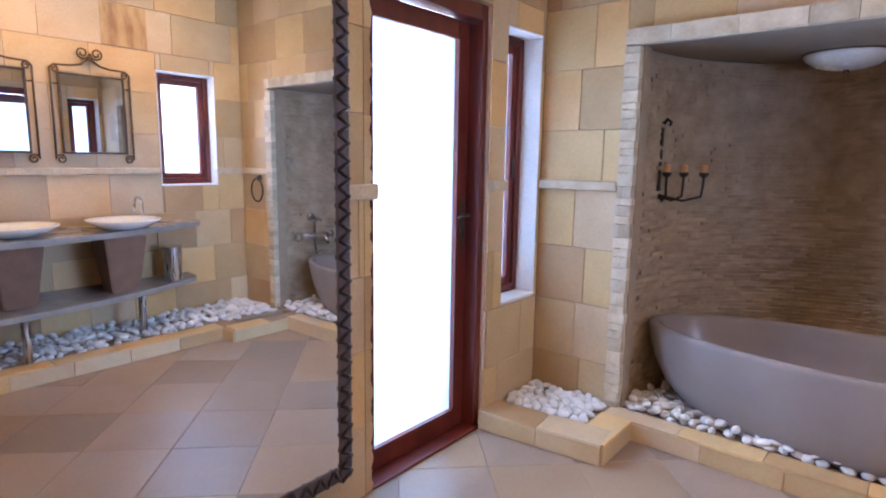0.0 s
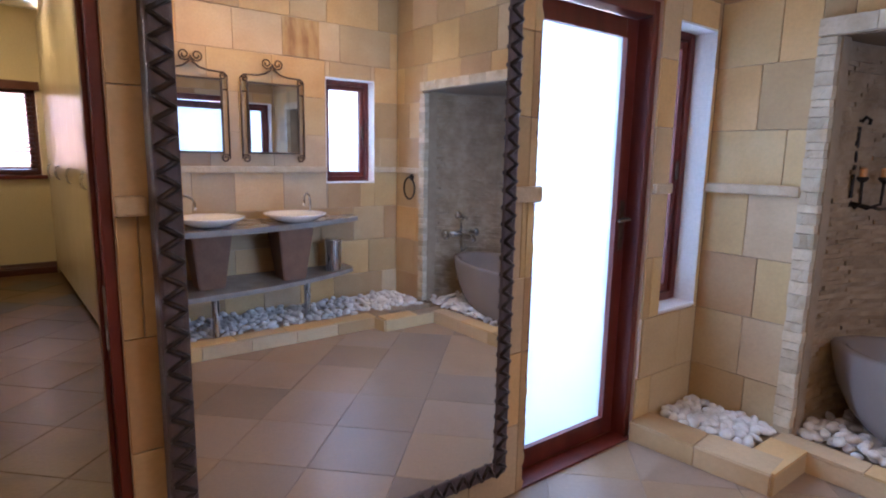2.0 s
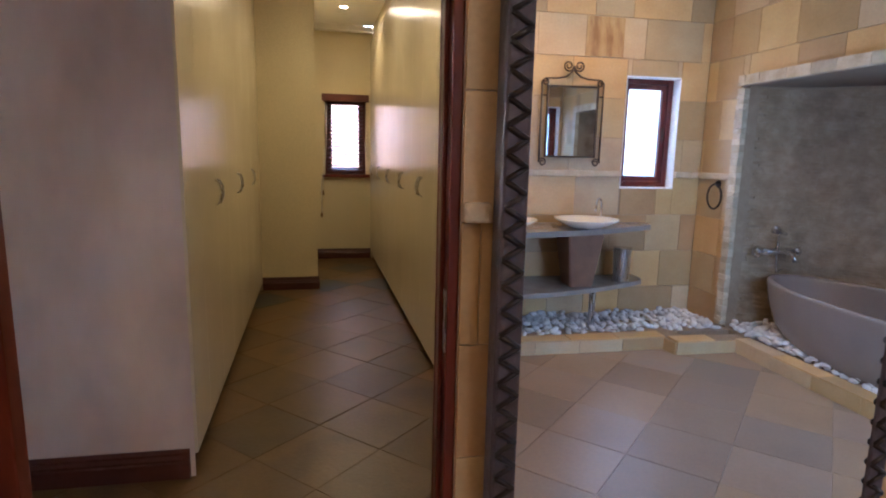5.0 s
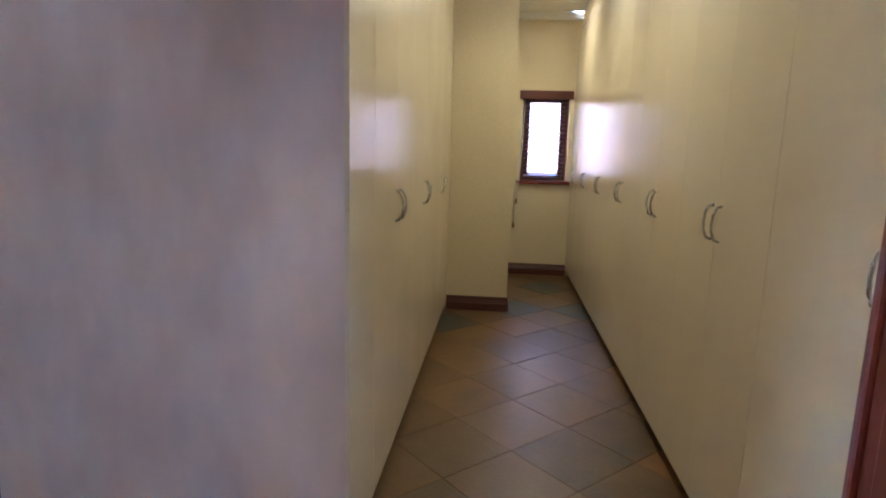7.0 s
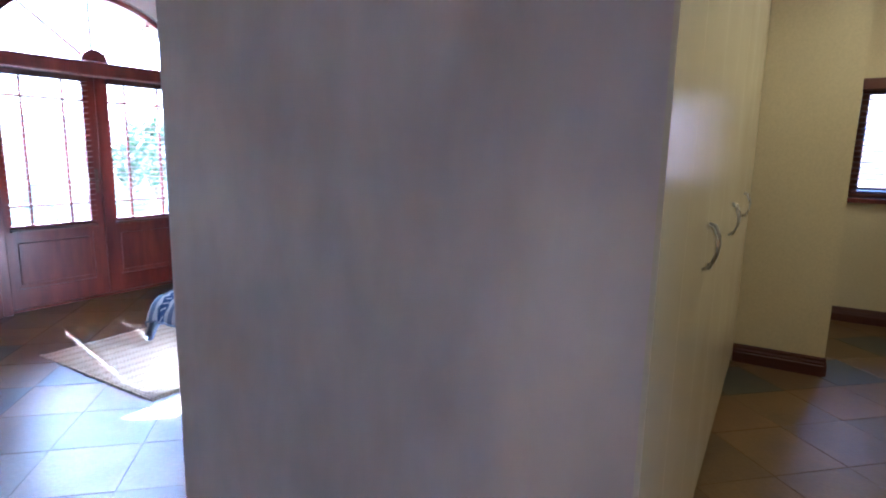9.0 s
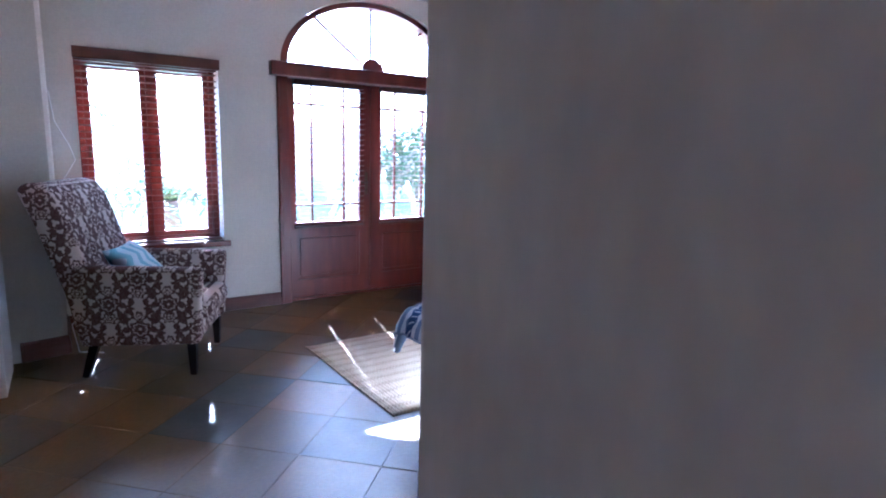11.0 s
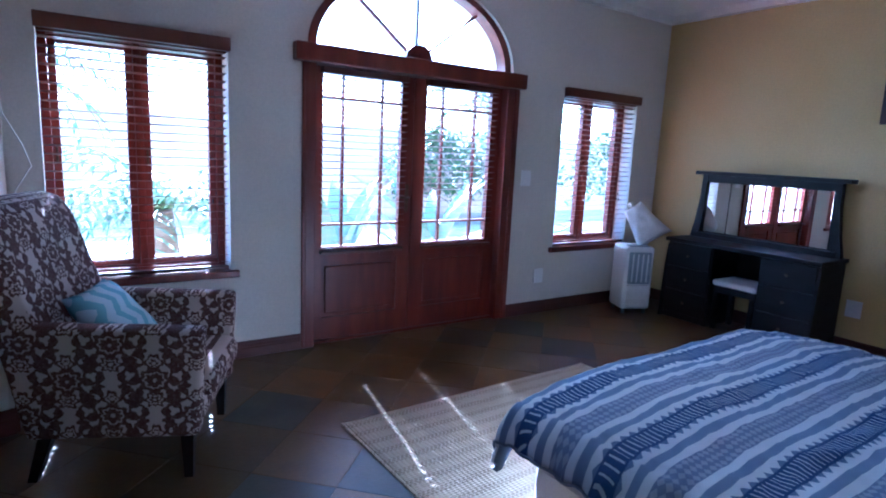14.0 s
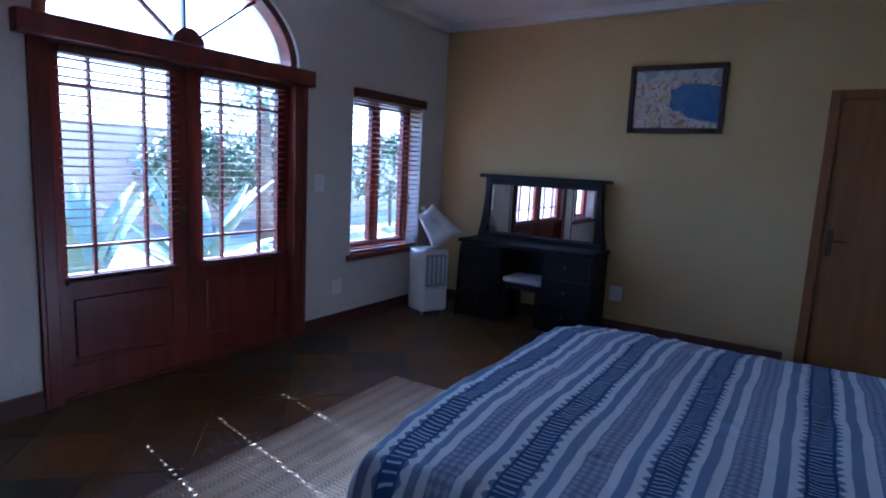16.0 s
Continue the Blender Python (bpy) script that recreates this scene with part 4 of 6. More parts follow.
def wall_plate(name, label, category, m, rows):
    t = thing(name, label, category, m @ Matrix.Diagonal((1.25, 1, 1.15, 1)))
    part("plate", boxes((-0.045, 0.045, 0, 0.010, -0.06, 0.06), bevel=0.003), WHITE_PLASTIC, t)
    for r in rows:
        part("rocker", boxes((r[0], r[1], 0.010, 0.014, r[2], r[3]), bevel=0.001), WHITE_PLASTIC, t)


wall_plate("light_switch", "white plastic light switch beside the french doors", "switch", pose(-5.50, WY, 1.27), [(-0.02, 0.02, -0.035, 0.035)])
wall_plate("wall_socket", "white plastic wall socket under the window", "socket", pose(-5.74, WY, 0.36), [(-0.03, 0.03, 0.005, 0.045), (-0.03, 0.03, -0.045, -0.005)])
wall_plate("wall_socket", "white plastic socket on the ochre wall", "socket", pose(YX, -3.97, 0.37, 0, 0, -90), [(-0.03, 0.03, 0.005, 0.045), (-0.03, 0.03, -0.045, -0.005)])

# ---- bedroom: furniture ----
def cloth_nodes(name, rough=0.9):
    m, tree, bsdf = node_material(name)
    bsdf.inputs["Roughness"].default_value = rough
    bsdf.inputs["Specular IOR Level"].default_value = 0.2
    n, link = tree.nodes, tree.links.new

    def math_(op, a, b=None, c=None):
        node = n.new("ShaderNodeMath")
        node.operation = op
        for i, v in enumerate((a, b, c)):
            if v is None:
                continue
            if isinstance(v, (int, float)):
                node.inputs[i].default_value = v
            else:
                link(v, node.inputs[i])
        return node.outputs[0]

    def mix(f, a, b):
        node = n.new("ShaderNodeMix")
        node.data_type = "RGBA"
        for key, v in (("Factor", f), ("A", a), ("B", b)):
            if isinstance(v, tuple):
                node.inputs[key].default_value = (*v, 1)
            elif isinstance(v, (int, float)):
                node.inputs[key].default_value = v
            else:
                link(v, node.inputs[key])
        return node.outputs["Result"]

    coord, sep = n.new("ShaderNodeTexCoord"), n.new("ShaderNodeSeparateXYZ")
    link(coord.outputs["Object"], sep.inputs[0])

    def noise_(scale, detail=4.0, vec=None):
        node = n.new("ShaderNodeTexNoise")
        node.inputs["Scale"].default_value, node.inputs["Detail"].default_value = scale, detail
        link(vec or coord.outputs["Object"], node.inputs["Vector"])
        return node.outputs["Fac"]

    def finish(colour, height, strength=0.3):
        link(colour, bsdf.inputs["Base Color"])
        b = n.new("ShaderNodeBump")
        b.inputs["Strength"].default_value, b.inputs["Distance"].default_value = strength, 0.004
        link(height, b.inputs["Height"])
        link(b.outputs[0], bsdf.inputs["Normal"])
        return m

    return tree, math_, mix, noise_, sep.outputs, finish


# striped duvet cloth: bands run across the bed, navy bars with toothed edges
_, M, MIX, NOISE, (X, Y, Z), done = cloth_nodes("striped_duvet_cotton")
wob = M("MULTIPLY_ADD", NOISE(3.0, 2.0), 0.03, M("ADD", Y, 3.625))
t = M("FRACT", M("DIVIDE", wob, 0.358))
tooth = M("MULTIPLY", M("ABSOLUTE", M("SUBTRACT", M("FRACT", M("DIVIDE", X, 0.040)), 0.5)), 0.125)
from_navy = M("ABSOLUTE", M("SUBTRACT", t, 0.5))
white, blue_grey, navy, grey = (0.53, 0.56, 0.59), (0.155, 0.205, 0.315), (0.010, 0.042, 0.135), (0.15, 0.185, 0.285)
col = MIX(M("LESS_THAN", M("ABSOLUTE", M("SUBTRACT", from_navy, 0.255)), 0.045), white, blue_grey)
weave = M("GREATER_THAN", M("ADD", M("MULTIPLY", M("ABSOLUTE", M("SUBTRACT", M("FRACT", M("DIVIDE", X, 0.026)), 0.5)), 1.0), M("MULTIPLY", M("ABSOLUTE", M("SUBTRACT", M("FRACT", M("MULTIPLY", t, 13.0)), 0.5)), 1.0)), 0.55)
col = MIX(M("GREATER_THAN", from_navy, 0.385), col, MIX(M("MULTIPLY", weave, 0.34), grey, white))
col = MIX(M("LESS_THAN", from_navy, M("ADD", tooth, 0.100)), col, MIX(0.35, blue_grey, navy))
hatch = M("MULTIPLY", M("LESS_THAN", M("FRACT", M("DIVIDE", X, 0.020)), 0.24), M("LESS_THAN", from_navy, 0.082))
col = MIX(M("LESS_THAN", from_navy, 0.108), col, MIX(M("MULTIPLY", hatch, 0.8), navy, white))
DUVET = done(MIX(M("MULTIPLY", NOISE(140, 2.0), 0.1), col, (0.30, 0.32, 0.36)), NOISE(220, 2.0), 0.25)

# damask cloth: mirrored motifs, dark brown on cream
_, M, MIX, NOISE, (X, Y, Z), done = cloth_nodes("damask_upholstery")
damask_tree = bpy.data.materials["damask_upholstery"].node_tree
normal = damask_tree.nodes.new("ShaderNodeSeparateXYZ")
damask_tree.links.new(damask_tree.nodes["Texture Coordinate"].outputs["Normal"], normal.inputs[0])
facing = M("GREATER_THAN", M("ABSOLUTE", normal.outputs[0]), 0.6)
across = M("ADD", M("MULTIPLY", X, M("SUBTRACT", 1.0, facing)), M("MULTIPLY", Y, facing))
level = Z
CW, CH = 0.335, 0.31
wavy = M("MULTIPLY", M("SUBTRACT", NOISE(38, 3.0), 0.5), 0.022)


def damask_motif(shift_u, shift_v):
    """One medallion with petals, crown, foot and curling leaves, mirrored about its middle."""
    u = M("ADD", M("MULTIPLY", M("ABSOLUTE", M("SUBTRACT", M("FRACT", M("ADD", M("DIVIDE", across, CW), shift_u)), 0.5)), CW), wavy)
    v = M("ADD", M("MULTIPLY", M("SUBTRACT", M("FRACT", M("ADD", M("DIVIDE", level, CH), shift_v)), 0.5), CH), wavy)

    def polar(cu, cv, squash=1.0):
        du, dv = M("SUBTRACT", u, cu), M("MULTIPLY", M("SUBTRACT", v, cv), squash)
        return M("SQRT", M("ADD", M("MULTIPLY", du, du), M("MULTIPLY", dv, dv))), M("ARCTAN2", dv, du)

    def petals(cu, cv, size, count, depth, squash=1.0, ring=0.0):
        r, ang = polar(cu, cv, squash)
        edge = M("MULTIPLY_ADD", M("COSINE", M("MULTIPLY", ang, count)), size * depth, size)
        inside = M("LESS_THAN", r, edge)
        if not ring:
            return inside
        line = M("LESS_THAN", M("ABSOLUTE", M("SUBTRACT", r, M("MULTIPLY", edge, ring))), 0.0042)
        eye = M("LESS_THAN", r, 0.009)
        return M("MULTIPLY", inside, M("SUBTRACT", 1.0, M("MAXIMUM", line, eye)))

    def curl(cu, cv, size, thick, count, phase):
        r, ang = polar(cu, cv)
        swell = M("MULTIPLY_ADD", M("COSINE", M("ADD", M("MULTIPLY", ang, count), phase)), thick * 0.55, thick)
        return M("LESS_THAN", M("ABSOLUTE", M("SUBTRACT", r, size)), swell)

    shapes = [petals(0.0, 0.005, 0.064, 9.0, 0.13, 1.2, 0.60), petals(0.0, 0.080, 0.034, 5.0, 0.22, 1.0, 0.55), petals(0.0, -0.080, 0.042, 7.0, 0.2, 1.3, 0.6),
              petals(0.068, -0.062, 0.027, 3.0, 0.3), curl(0.096, 0.026, 0.030, 0.012, 3.0, 0.6), curl(0.066, 0.094, 0.024, 0.0105, 2.0, 2.2), petals(0.118, -0.020, 0.020, 4.0, 0.3)]
    out = shapes[0]
    for other in shapes[1:]:
        out = M("MAXIMUM", out, other)
    return out


shape = M("MAXIMUM", damask_motif(0.0, 0.0), damask_motif(0.5, 0.5))
DAMASK = done(MIX(M("MULTIPLY", M("ADD", 0.76, M("MULTIPLY", NOISE(90, 2.0), 0.4)), shape), (0.47, 0.38, 0.325), (0.068, 0.031, 0.028)), NOISE(300, 2.0), 0.3)

_, M, MIX, NOISE, (X, Y, Z), done = cloth_nodes("ikat_cushion_cotton")
zig = M("ABSOLUTE", M("SUBTRACT", M("FRACT", M("ADD", M("DIVIDE", X, 0.13), M("MULTIPLY", NOISE(30, 2.0), 0.2))), 0.5))
dia = M("GREATER_THAN", M("FRACT", M("ADD", M("DIVIDE", Y, 0.11), zig)), 0.55)
CUSHION = done(MIX(dia, (0.46, 0.60, 0.66), (0.21, 0.42, 0.51)), NOISE(250, 2.0), 0.25)

_, M, MIX, NOISE, (X, Y, Z), done = cloth_nodes("woven_rug")
bars = M("SINE", M("MULTIPLY", Y, 62.0))
fine = M("SINE", M("MULTIPLY", X, 260.0))
rib = M("SINE", M("MULTIPLY", Y, 420.0))
pat = M("MULTIPLY", M("GREATER_THAN", bars, 0.25), M("GREATER_THAN", M("MULTIPLY", fine, M("SINE", M("MULTIPLY", Y, 190.0))), 0.05))
RUG = done(MIX(M("MULTIPLY", pat, 0.6), MIX(NOISE(25, 4.0), (0.50, 0.41, 0.30), (0.60, 0.51, 0.39)), (0.24, 0.18, 0.13)), M("ADD", rib, M("MULTIPLY", fine, 0.4)), 0.7)

# rug
rug = thing("rug", "flat-woven beige striped cotton rug on the slate floor", "rug", pose(-4.19, -4.14, 0, 0, 0, 1.5))
bm = bmesh.new()
NX, NY = 48, 28
grid = [[bm.verts.new((-0.94 + 1.88 * i / NX, -0.635 + 1.27 * j / NY, 0.006 + 0.0025 * noise.noise(Vector((i * 0.25, j * 0.25, 3))))) for j in range(NY + 1)] for i in range(NX + 1)]
for i in range(NX):
    for j in range(NY):
        bm.faces.new((grid[i][j], grid[i + 1][j], grid[i + 1][j + 1], grid[i][j + 1]))
ext = bmesh.ops.extrude_edge_only(bm, edges=[e for e in bm.edges if e.is_boundary])
for v in ext["geom"]:
    if isinstance(v, bmesh.types.BMVert):
        v.co.z = 0.0005
part("weave", bm, RUG, rug, smooth=True)
for s in (-1, 1):
    part("hem", boxes((s * 0.94 - 0.008, s * 0.94 + 0.008, -0.64, 0.64, 0.0005, 0.010), bevel=0.003), RUG, rug)

# bed
bed = thing("bed", "king-size bed with white base and pale quilted mattress", "bed", pose(-4.36, -2.52, 0))
SHEET = surface("white_base_cloth", [(0.62, 0.61, 0.62), (0.68, 0.67, 0.68)], 0.7, 3, bump=0.04, grain=120)
MATTRESS = surface("quilted_ticking", [(0.40, 0.33, 0.25), (0.50, 0.42, 0.33)], 0.85, 16, bump=0.6, grain=60)
part("base", boxes((-0.90, 0.90, -1.0, 1.0, 0.045, 0.355), bevel=0.02), SHEET, bed, "white upholstered base")
part("mattress", boxes((-0.885, 0.885, -0.99, 1.0, 0.357, 0.515), bevel=0.04), MATTRESS, bed, "pale quilted mattress", smooth=True)
for dx in (-0.8, 0.8):
    for dy in (-0.9, 0.9):
        part("foot", lathe([(0.03, 0.0), (0.03, 0.045)], 12, cx=dx, cy=dy), IRON, bed)
bm = bmesh.new()
NX, NY = 110, 100


def duvet_point(u, v):
    """u, v: arc lengths from the bed's middle; past the edges the cloth turns down."""
    ex, ey0 = 0.915, 1.03
    x, drop = u, 0.0
    if abs(u) > ex:
        over = abs(u) - ex
        x = math.copysign(ex + 0.11 * (1 - math.exp(-over / 0.08)), u)
        drop += max(0, over - 0.035) * 0.9
    y = v
    if v < -ey0:
        over = -ey0 - v
        y = -ey0 - 0.055 * (1 - math.exp(-over / 0.05))
        drop += max(0, over - 0.04) * 0.9
    drop = min(drop, 0.235)
    puff = 0.012 * noise.noise(Vector((u * 2.2, v * 1.3, 0.5))) + 0.009 * noise.noise(Vector((u * 5.5 + 3, v * 2.6, 1.7)))
    crease = 1 - abs(noise.noise(Vector((u * 4.5, v * 9, 4.1))))
    puff += 0.011 * crease ** 4 + 0.007 * (1 - abs(noise.noise(Vector((u * 11 + 2, v * 6, 7.3))))) ** 5
    side = min(1.0, abs(u) / ex)
    z = 0.655 + puff - drop - 0.055 * side ** 3.5 - (0.01 if abs(u) > ex else 0)
    z -= 0.02 * max(0, (-v - 0.7) / 0.33) ** 2 if v > -ey0 else 0.02
    if drop:
        f = 0.018 * math.sin(v * 19 + 2 * noise.noise(Vector((u, v * 3, 0)))) * min(1, drop / 0.1)
        x += math.copysign(f, u) if abs(u) > ex else f
        y += f * (v < -ey0)
    return Vector((x, y, max(z, 0.33)))


grid = [[bm.verts.new(duvet_point(-1.11 + 2.22 * i / NX, -1.25 + 2.22 * j / NY)) for j in range(NY + 1)] for i in range(NX + 1)]
for i in range(NX):
    for j in range(NY):
        bm.faces.new((grid[i][j], grid[i + 1][j], grid[i + 1][j + 1], grid[i][j + 1]))
duvet = thing("duvet", "crumpled blue, grey and white striped duvet on the bed", "duvet", pose(-4.36, -2.52, 0))
rim = [grid[i][0].co.copy() for i in range(NX + 1)]
sides = [[line[j].co.copy() for j in range(NY + 1)] for line in (grid[0], grid[NX])]
cover = part("cover", bm, DUVET, duvet, smooth=True)
thick = cover.modifiers.new("thickness", "SOLIDIFY")
thick.thickness, thick.offset = 0.02, -1
HEM = surface("hem_cotton", [(0.14, 0.18, 0.27), (0.24, 0.28, 0.36)], 0.9, 20, bump=0.2)
for run in (rim, *sides):
    part("hem", tube(run, 0.006, 6), HEM, duvet, "stitched blue-grey hem", smooth=True)
pillows = thing("pillow", "blue striped pillow at the head of the bed", "pillow", pose(-4.85, -1.78, 0.62), "pillows on the bed")


def pillow_mesh(w, d, h, n=14):
    bm = bmesh.new()
    top, bot = [], []
    for side, store in ((1, top), (-1, bot)):
        for i in range(n + 1):
            line = []
            for j in range(n + 1):
                a, b = 2 * i / n - 1, 2 * j / n - 1
                e = max(0, 1 - abs(a) ** 3.2) ** 0.5 * max(0, 1 - abs(b) ** 3.2) ** 0.5
                pinch = 1 - 0.07 * (1 - abs(b) ** 2) * abs(a) ** 3
                line.append(bm.verts.new((a * w / 2 * pinch, b * d / 2 * (1 - 0.07 * (1 - a * a) * abs(b) ** 3), side * h / 2 * e + 0.006 * noise.noise(Vector((a * 2, b * 2, side))))))
            store.append(line)
        for i in range(n):
            for j in range(n):
                bm.faces.new((store[i][j], store[i + 1][j], store[i + 1][j + 1], store[i][j + 1]))
    bmesh.ops.remove_doubles(bm, verts=bm.verts, dist=0.008)
    return bm


part("cover", pillow_mesh(0.68, 0.45, 0.16), DUVET, pillows, smooth=True)
copy_thing(pillows, pose(-3.92, -1.78, 0.62))

# armchair
chair = thing("armchair", "high-backed armchair in brown and cream damask with dark legs", "armchair", pose(-2.33, -5.02, 0, 0, 0, 155))


def rounded(rows, r=0.03):
    bm = bmesh.new()
    for row in rows:
        box(bm, *row, bevel=r)
    return bm


def slab(profile, y0, y1, r=0.025):
    """A padded board: outline (x, z) carried across from y0 to y1."""
    bm = bmesh.new()
    a, b = [bm.verts.new((x, y0, z)) for x, z in profile], [bm.verts.new((x, y1, z)) for x, z in profile]
    n = len(profile)
    bm.faces.new(a), bm.faces.new(b[::-1])
    for i in range(n):
        bm.faces.new((a[i], b[i], b[(i + 1) % n], a[(i + 1) % n]))
    bmesh.ops.bevel(bm, geom=list(bm.edges), offset=r, segments=3, affect="EDGES", profile=0.5)
    return bm


part("frame", rounded([(-0.30, 0.32, -0.27, 0.27, 0.21, 0.34)], 0.02), DAMASK, chair, smooth=True)
part("seat_cushion", rounded([(-0.24, 0.385, -0.255, 0.255, 0.335, 0.475)], 0.045), DAMASK, chair, smooth=True)
part("backrest", slab([(-0.20, 0.25), (-0.34, 0.25), (-0.50, 0.80), (-0.64, 1.15), (-0.575, 1.19), (-0.47, 1.17), (-0.41, 1.08), (-0.26, 0.62)], -0.335, 0.335, 0.035), DAMASK, chair, "tall raked padded back", smooth=True)
for s in (-1, 1):
    y0, y1 = sorted((s * 0.26, s * 0.36))
    part("arm", slab([(-0.34, 0.21), (0.335, 0.21), (0.36, 0.66), (0.35, 0.685), (-0.40, 0.70), (-0.44, 0.67)], y0, y1, 0.022), DAMASK, chair, smooth=True)
for sx, lean in ((0.28, 0.0), (-0.28, -0.07)):
    for s in (-1, 1):
        bm = bmesh.new()
        lo = [bm.verts.new((sx + lean + dx * 0.018, s * 0.30 + dy * 0.018, 0.0)) for dx, dy in ((-1, -1), (1, -1), (1, 1), (-1, 1))]
        hi = [bm.verts.new((sx + dx * 0.027, s * 0.30 + dy * 0.027, 0.215)) for dx, dy in ((-1, -1), (1, -1), (1, 1), (-1, 1))]
        bm.faces.new(lo[::-1]), bm.faces.new(hi)
        for i in range(4):
            bm.faces.new((lo[i], lo[(i + 1) % 4], hi[(i + 1) % 4], hi[i]))
        part("leg", bm, EBONY, chair, "tapered black wooden leg")
cushion = thing("cushion", "turquoise and white ikat scatter cushion on the armchair", "cushion", pose(-2.33, -5.02, 0, 0, 0, 155) @ pose(-0.12, 0.03, 0.615, 0, 48, 0))
part("cover", pillow_mesh(0.40, 0.42, 0.14), CUSHION, cushion, smooth=True)

# tall white cupboard at the recess
unit = thing("wardrobe", "tall off-white wardrobe at the bedroom recess", "cupboard", pose(0, 0, 0))
part("carcass", boxes((-1.508, -1.0, -5.24, -4.765, 0.08, H - 0.002)), WHITE_BOARD, unit)
part("plinth", boxes((-1.505, -1.0, -5.24, -4.775, 0.0, 0.078)), WHITE_BOARD, unit)
part("door", boxes((-1.36, -1.0, -4.764, -4.742, 0.085, H - 0.006), bevel=0.003), WHITE_BOARD, unit)
part("end_stile", boxes((-1.51, -1.363, -4.764, -4.742, 0.085, H - 0.006), bevel=0.003), WHITE_BOARD, unit)
cable = thing("cable", "thin white cable hanging down the wall to the floor", "cable")
part("wire", tube([(-1.81, -5.62, 1.75), (-1.83, -5.60, 1.55), (-1.90, -5.60, 1.40), (-1.93, -5.58, 1.30), (-1.86, -5.58, 1.18), (-1.83, -5.6, 0.9), (-1.82, -5.6, 0.5), (-1.95, -5.45, 0.30), (-1.83, -5.40, 0.2), (-1.86, -5.35, 0.02), (-2.0, -5.3, 0.006)], 0.004, 6), WHITE_PLASTIC, cable, smooth=True)

# dressing table
dresser = thing("dressing_table", "black-brown dressing table with two drawer pedestals", "dressing table", pose(YX + 0.012, -4.735, 0) @ Matrix.Diagonal((1, 0.95, 1, 1)))
DW, DD = 0.70, 0.46
part("tabletop", boxes((0.0, DD + 0.02, -DW - 0.02, DW + 0.02, 0.735, 0.77), bevel=0.006), EBONY, dresser)
part("modesty_panel", boxes((0.0, 0.02, -0.22, 0.22, 0.30, 0.735)), EBONY, dresser)
for s in (-1, 1):
    y0, y1 = sorted((s * 0.22, s * DW))
    ped = part("pedestal", boxes((0.0, DD - 0.02, y0, y1, 0.0, 0.734), bevel=0.003), EBONY, dresser)
    for k in range(3):
        z0 = 0.06 + 0.225 * k
        d = part("drawer", boxes((DD - 0.0195, DD - 0.001, y0 + 0.015, y1 - 0.015, z0, z0 + 0.215), bevel=0.004), EBONY, ped)
    part("flare", slab([(DD - 0.02, 0.0), (DD + 0.03, 0.0), (DD + 0.005, 0.5), (DD - 0.02, 0.72)], s * DW - 0.012, s * DW + 0.012, 0.004), EBONY, dresser)
for k in range(3):
    part("knob", lathe([(0.008, 0), (0.014, 0.014), (0.010, 0.022)], 10), RUST_IRON, dresser, m=pose(DD, 0.46, 0.17 + 0.225 * k, 0, 90, 0))
    part("knob", lathe([(0.008, 0), (0.014, 0.014), (0.010, 0.022)], 10), RUST_IRON, dresser, m=pose(DD, -0.46, 0.17 + 0.225 * k, 0, 90, 0))
topmir = thing("dressing_mirror", "three-part dressing mirror in a black-brown frame", "mirror", pose(YX + 0.10, -4.735, 0.77) @ Matrix.Diagonal((1, 0.95, 1, 1)))
part("cap", boxes((-0.06, 0.07, -0.70, 0.70, 0.60, 0.635), bevel=0.006), EBONY, topmir)
part("top_rail", boxes((-0.02, 0.03, -0.62, 0.62, 0.54, 0.60), bevel=0.003), EBONY, topmir)
part("bottom_rail", boxes((-0.02, 0.06, -0.66, 0.66, 0.0, 0.05), bevel=0.004), EBONY, topmir)
for s in (-1, 1):
    bm = bmesh.new()
    prof = [(0.575, 0.60), (0.63, 0.60), (0.635, 0.40), (0.665, 0.16), (0.70, 0.0), (0.62, 0.0), (0.585, 0.2)]
    a, b = [bm.verts.new((-0.02, s * y, z)) for y, z in prof], [bm.verts.new((0.04, s * y, z)) for y, z in prof]
    bm.faces.new(a), bm.faces.new(b[::-1])
    for i in range(len(prof)):
        bm.faces.new((a[i], b[i], b[(i + 1) % len(prof)], a[(i + 1) % len(prof)]))
    part("side_post", bm, EBONY, topmir, "curved side post")
part("backing", boxes((-0.022, -0.004, -0.60, 0.60, 0.05, 0.54)), EBONY, topmir)
for y0, y1 in ((-0.575, -0.345), (-0.335, 0.335), (0.345, 0.575)):
    c, w = (y0 + y1) / 2, (y1 - y0) / 2
    part("mirror_pane", boxes((-0.002, 0.003, -w, w, -0.235, 0.235)), MIRROR, topmir, m=pose(0.012, c, 0.297))
stool = thing("stool", "dark wooden stool with a white padded seat", "stool", pose(-7.06, -4.73, 0))
part("pad", boxes((-0.17, 0.17, -0.20, 0.20, 0.40, 0.455), bevel=0.02), surface("white_vinyl", [(0.62, 0.60, 0.58), (0.68, 0.66, 0.64)], 0.5, 5, bump=0.05), stool, "white padded seat", smooth=True)
part("apron", boxes((-0.155, 0.155, -0.185, 0.185, 0.34, 0.399), bevel=0.004), EBONY, stool)
for dx in (-0.13, 0.13):
    for dy in (-0.16, 0.16):
        part("leg", boxes((dx - 0.02, dx + 0.02, dy - 0.02, dy + 0.02, 0, 0.34), bevel=0.003), EBONY, stool)

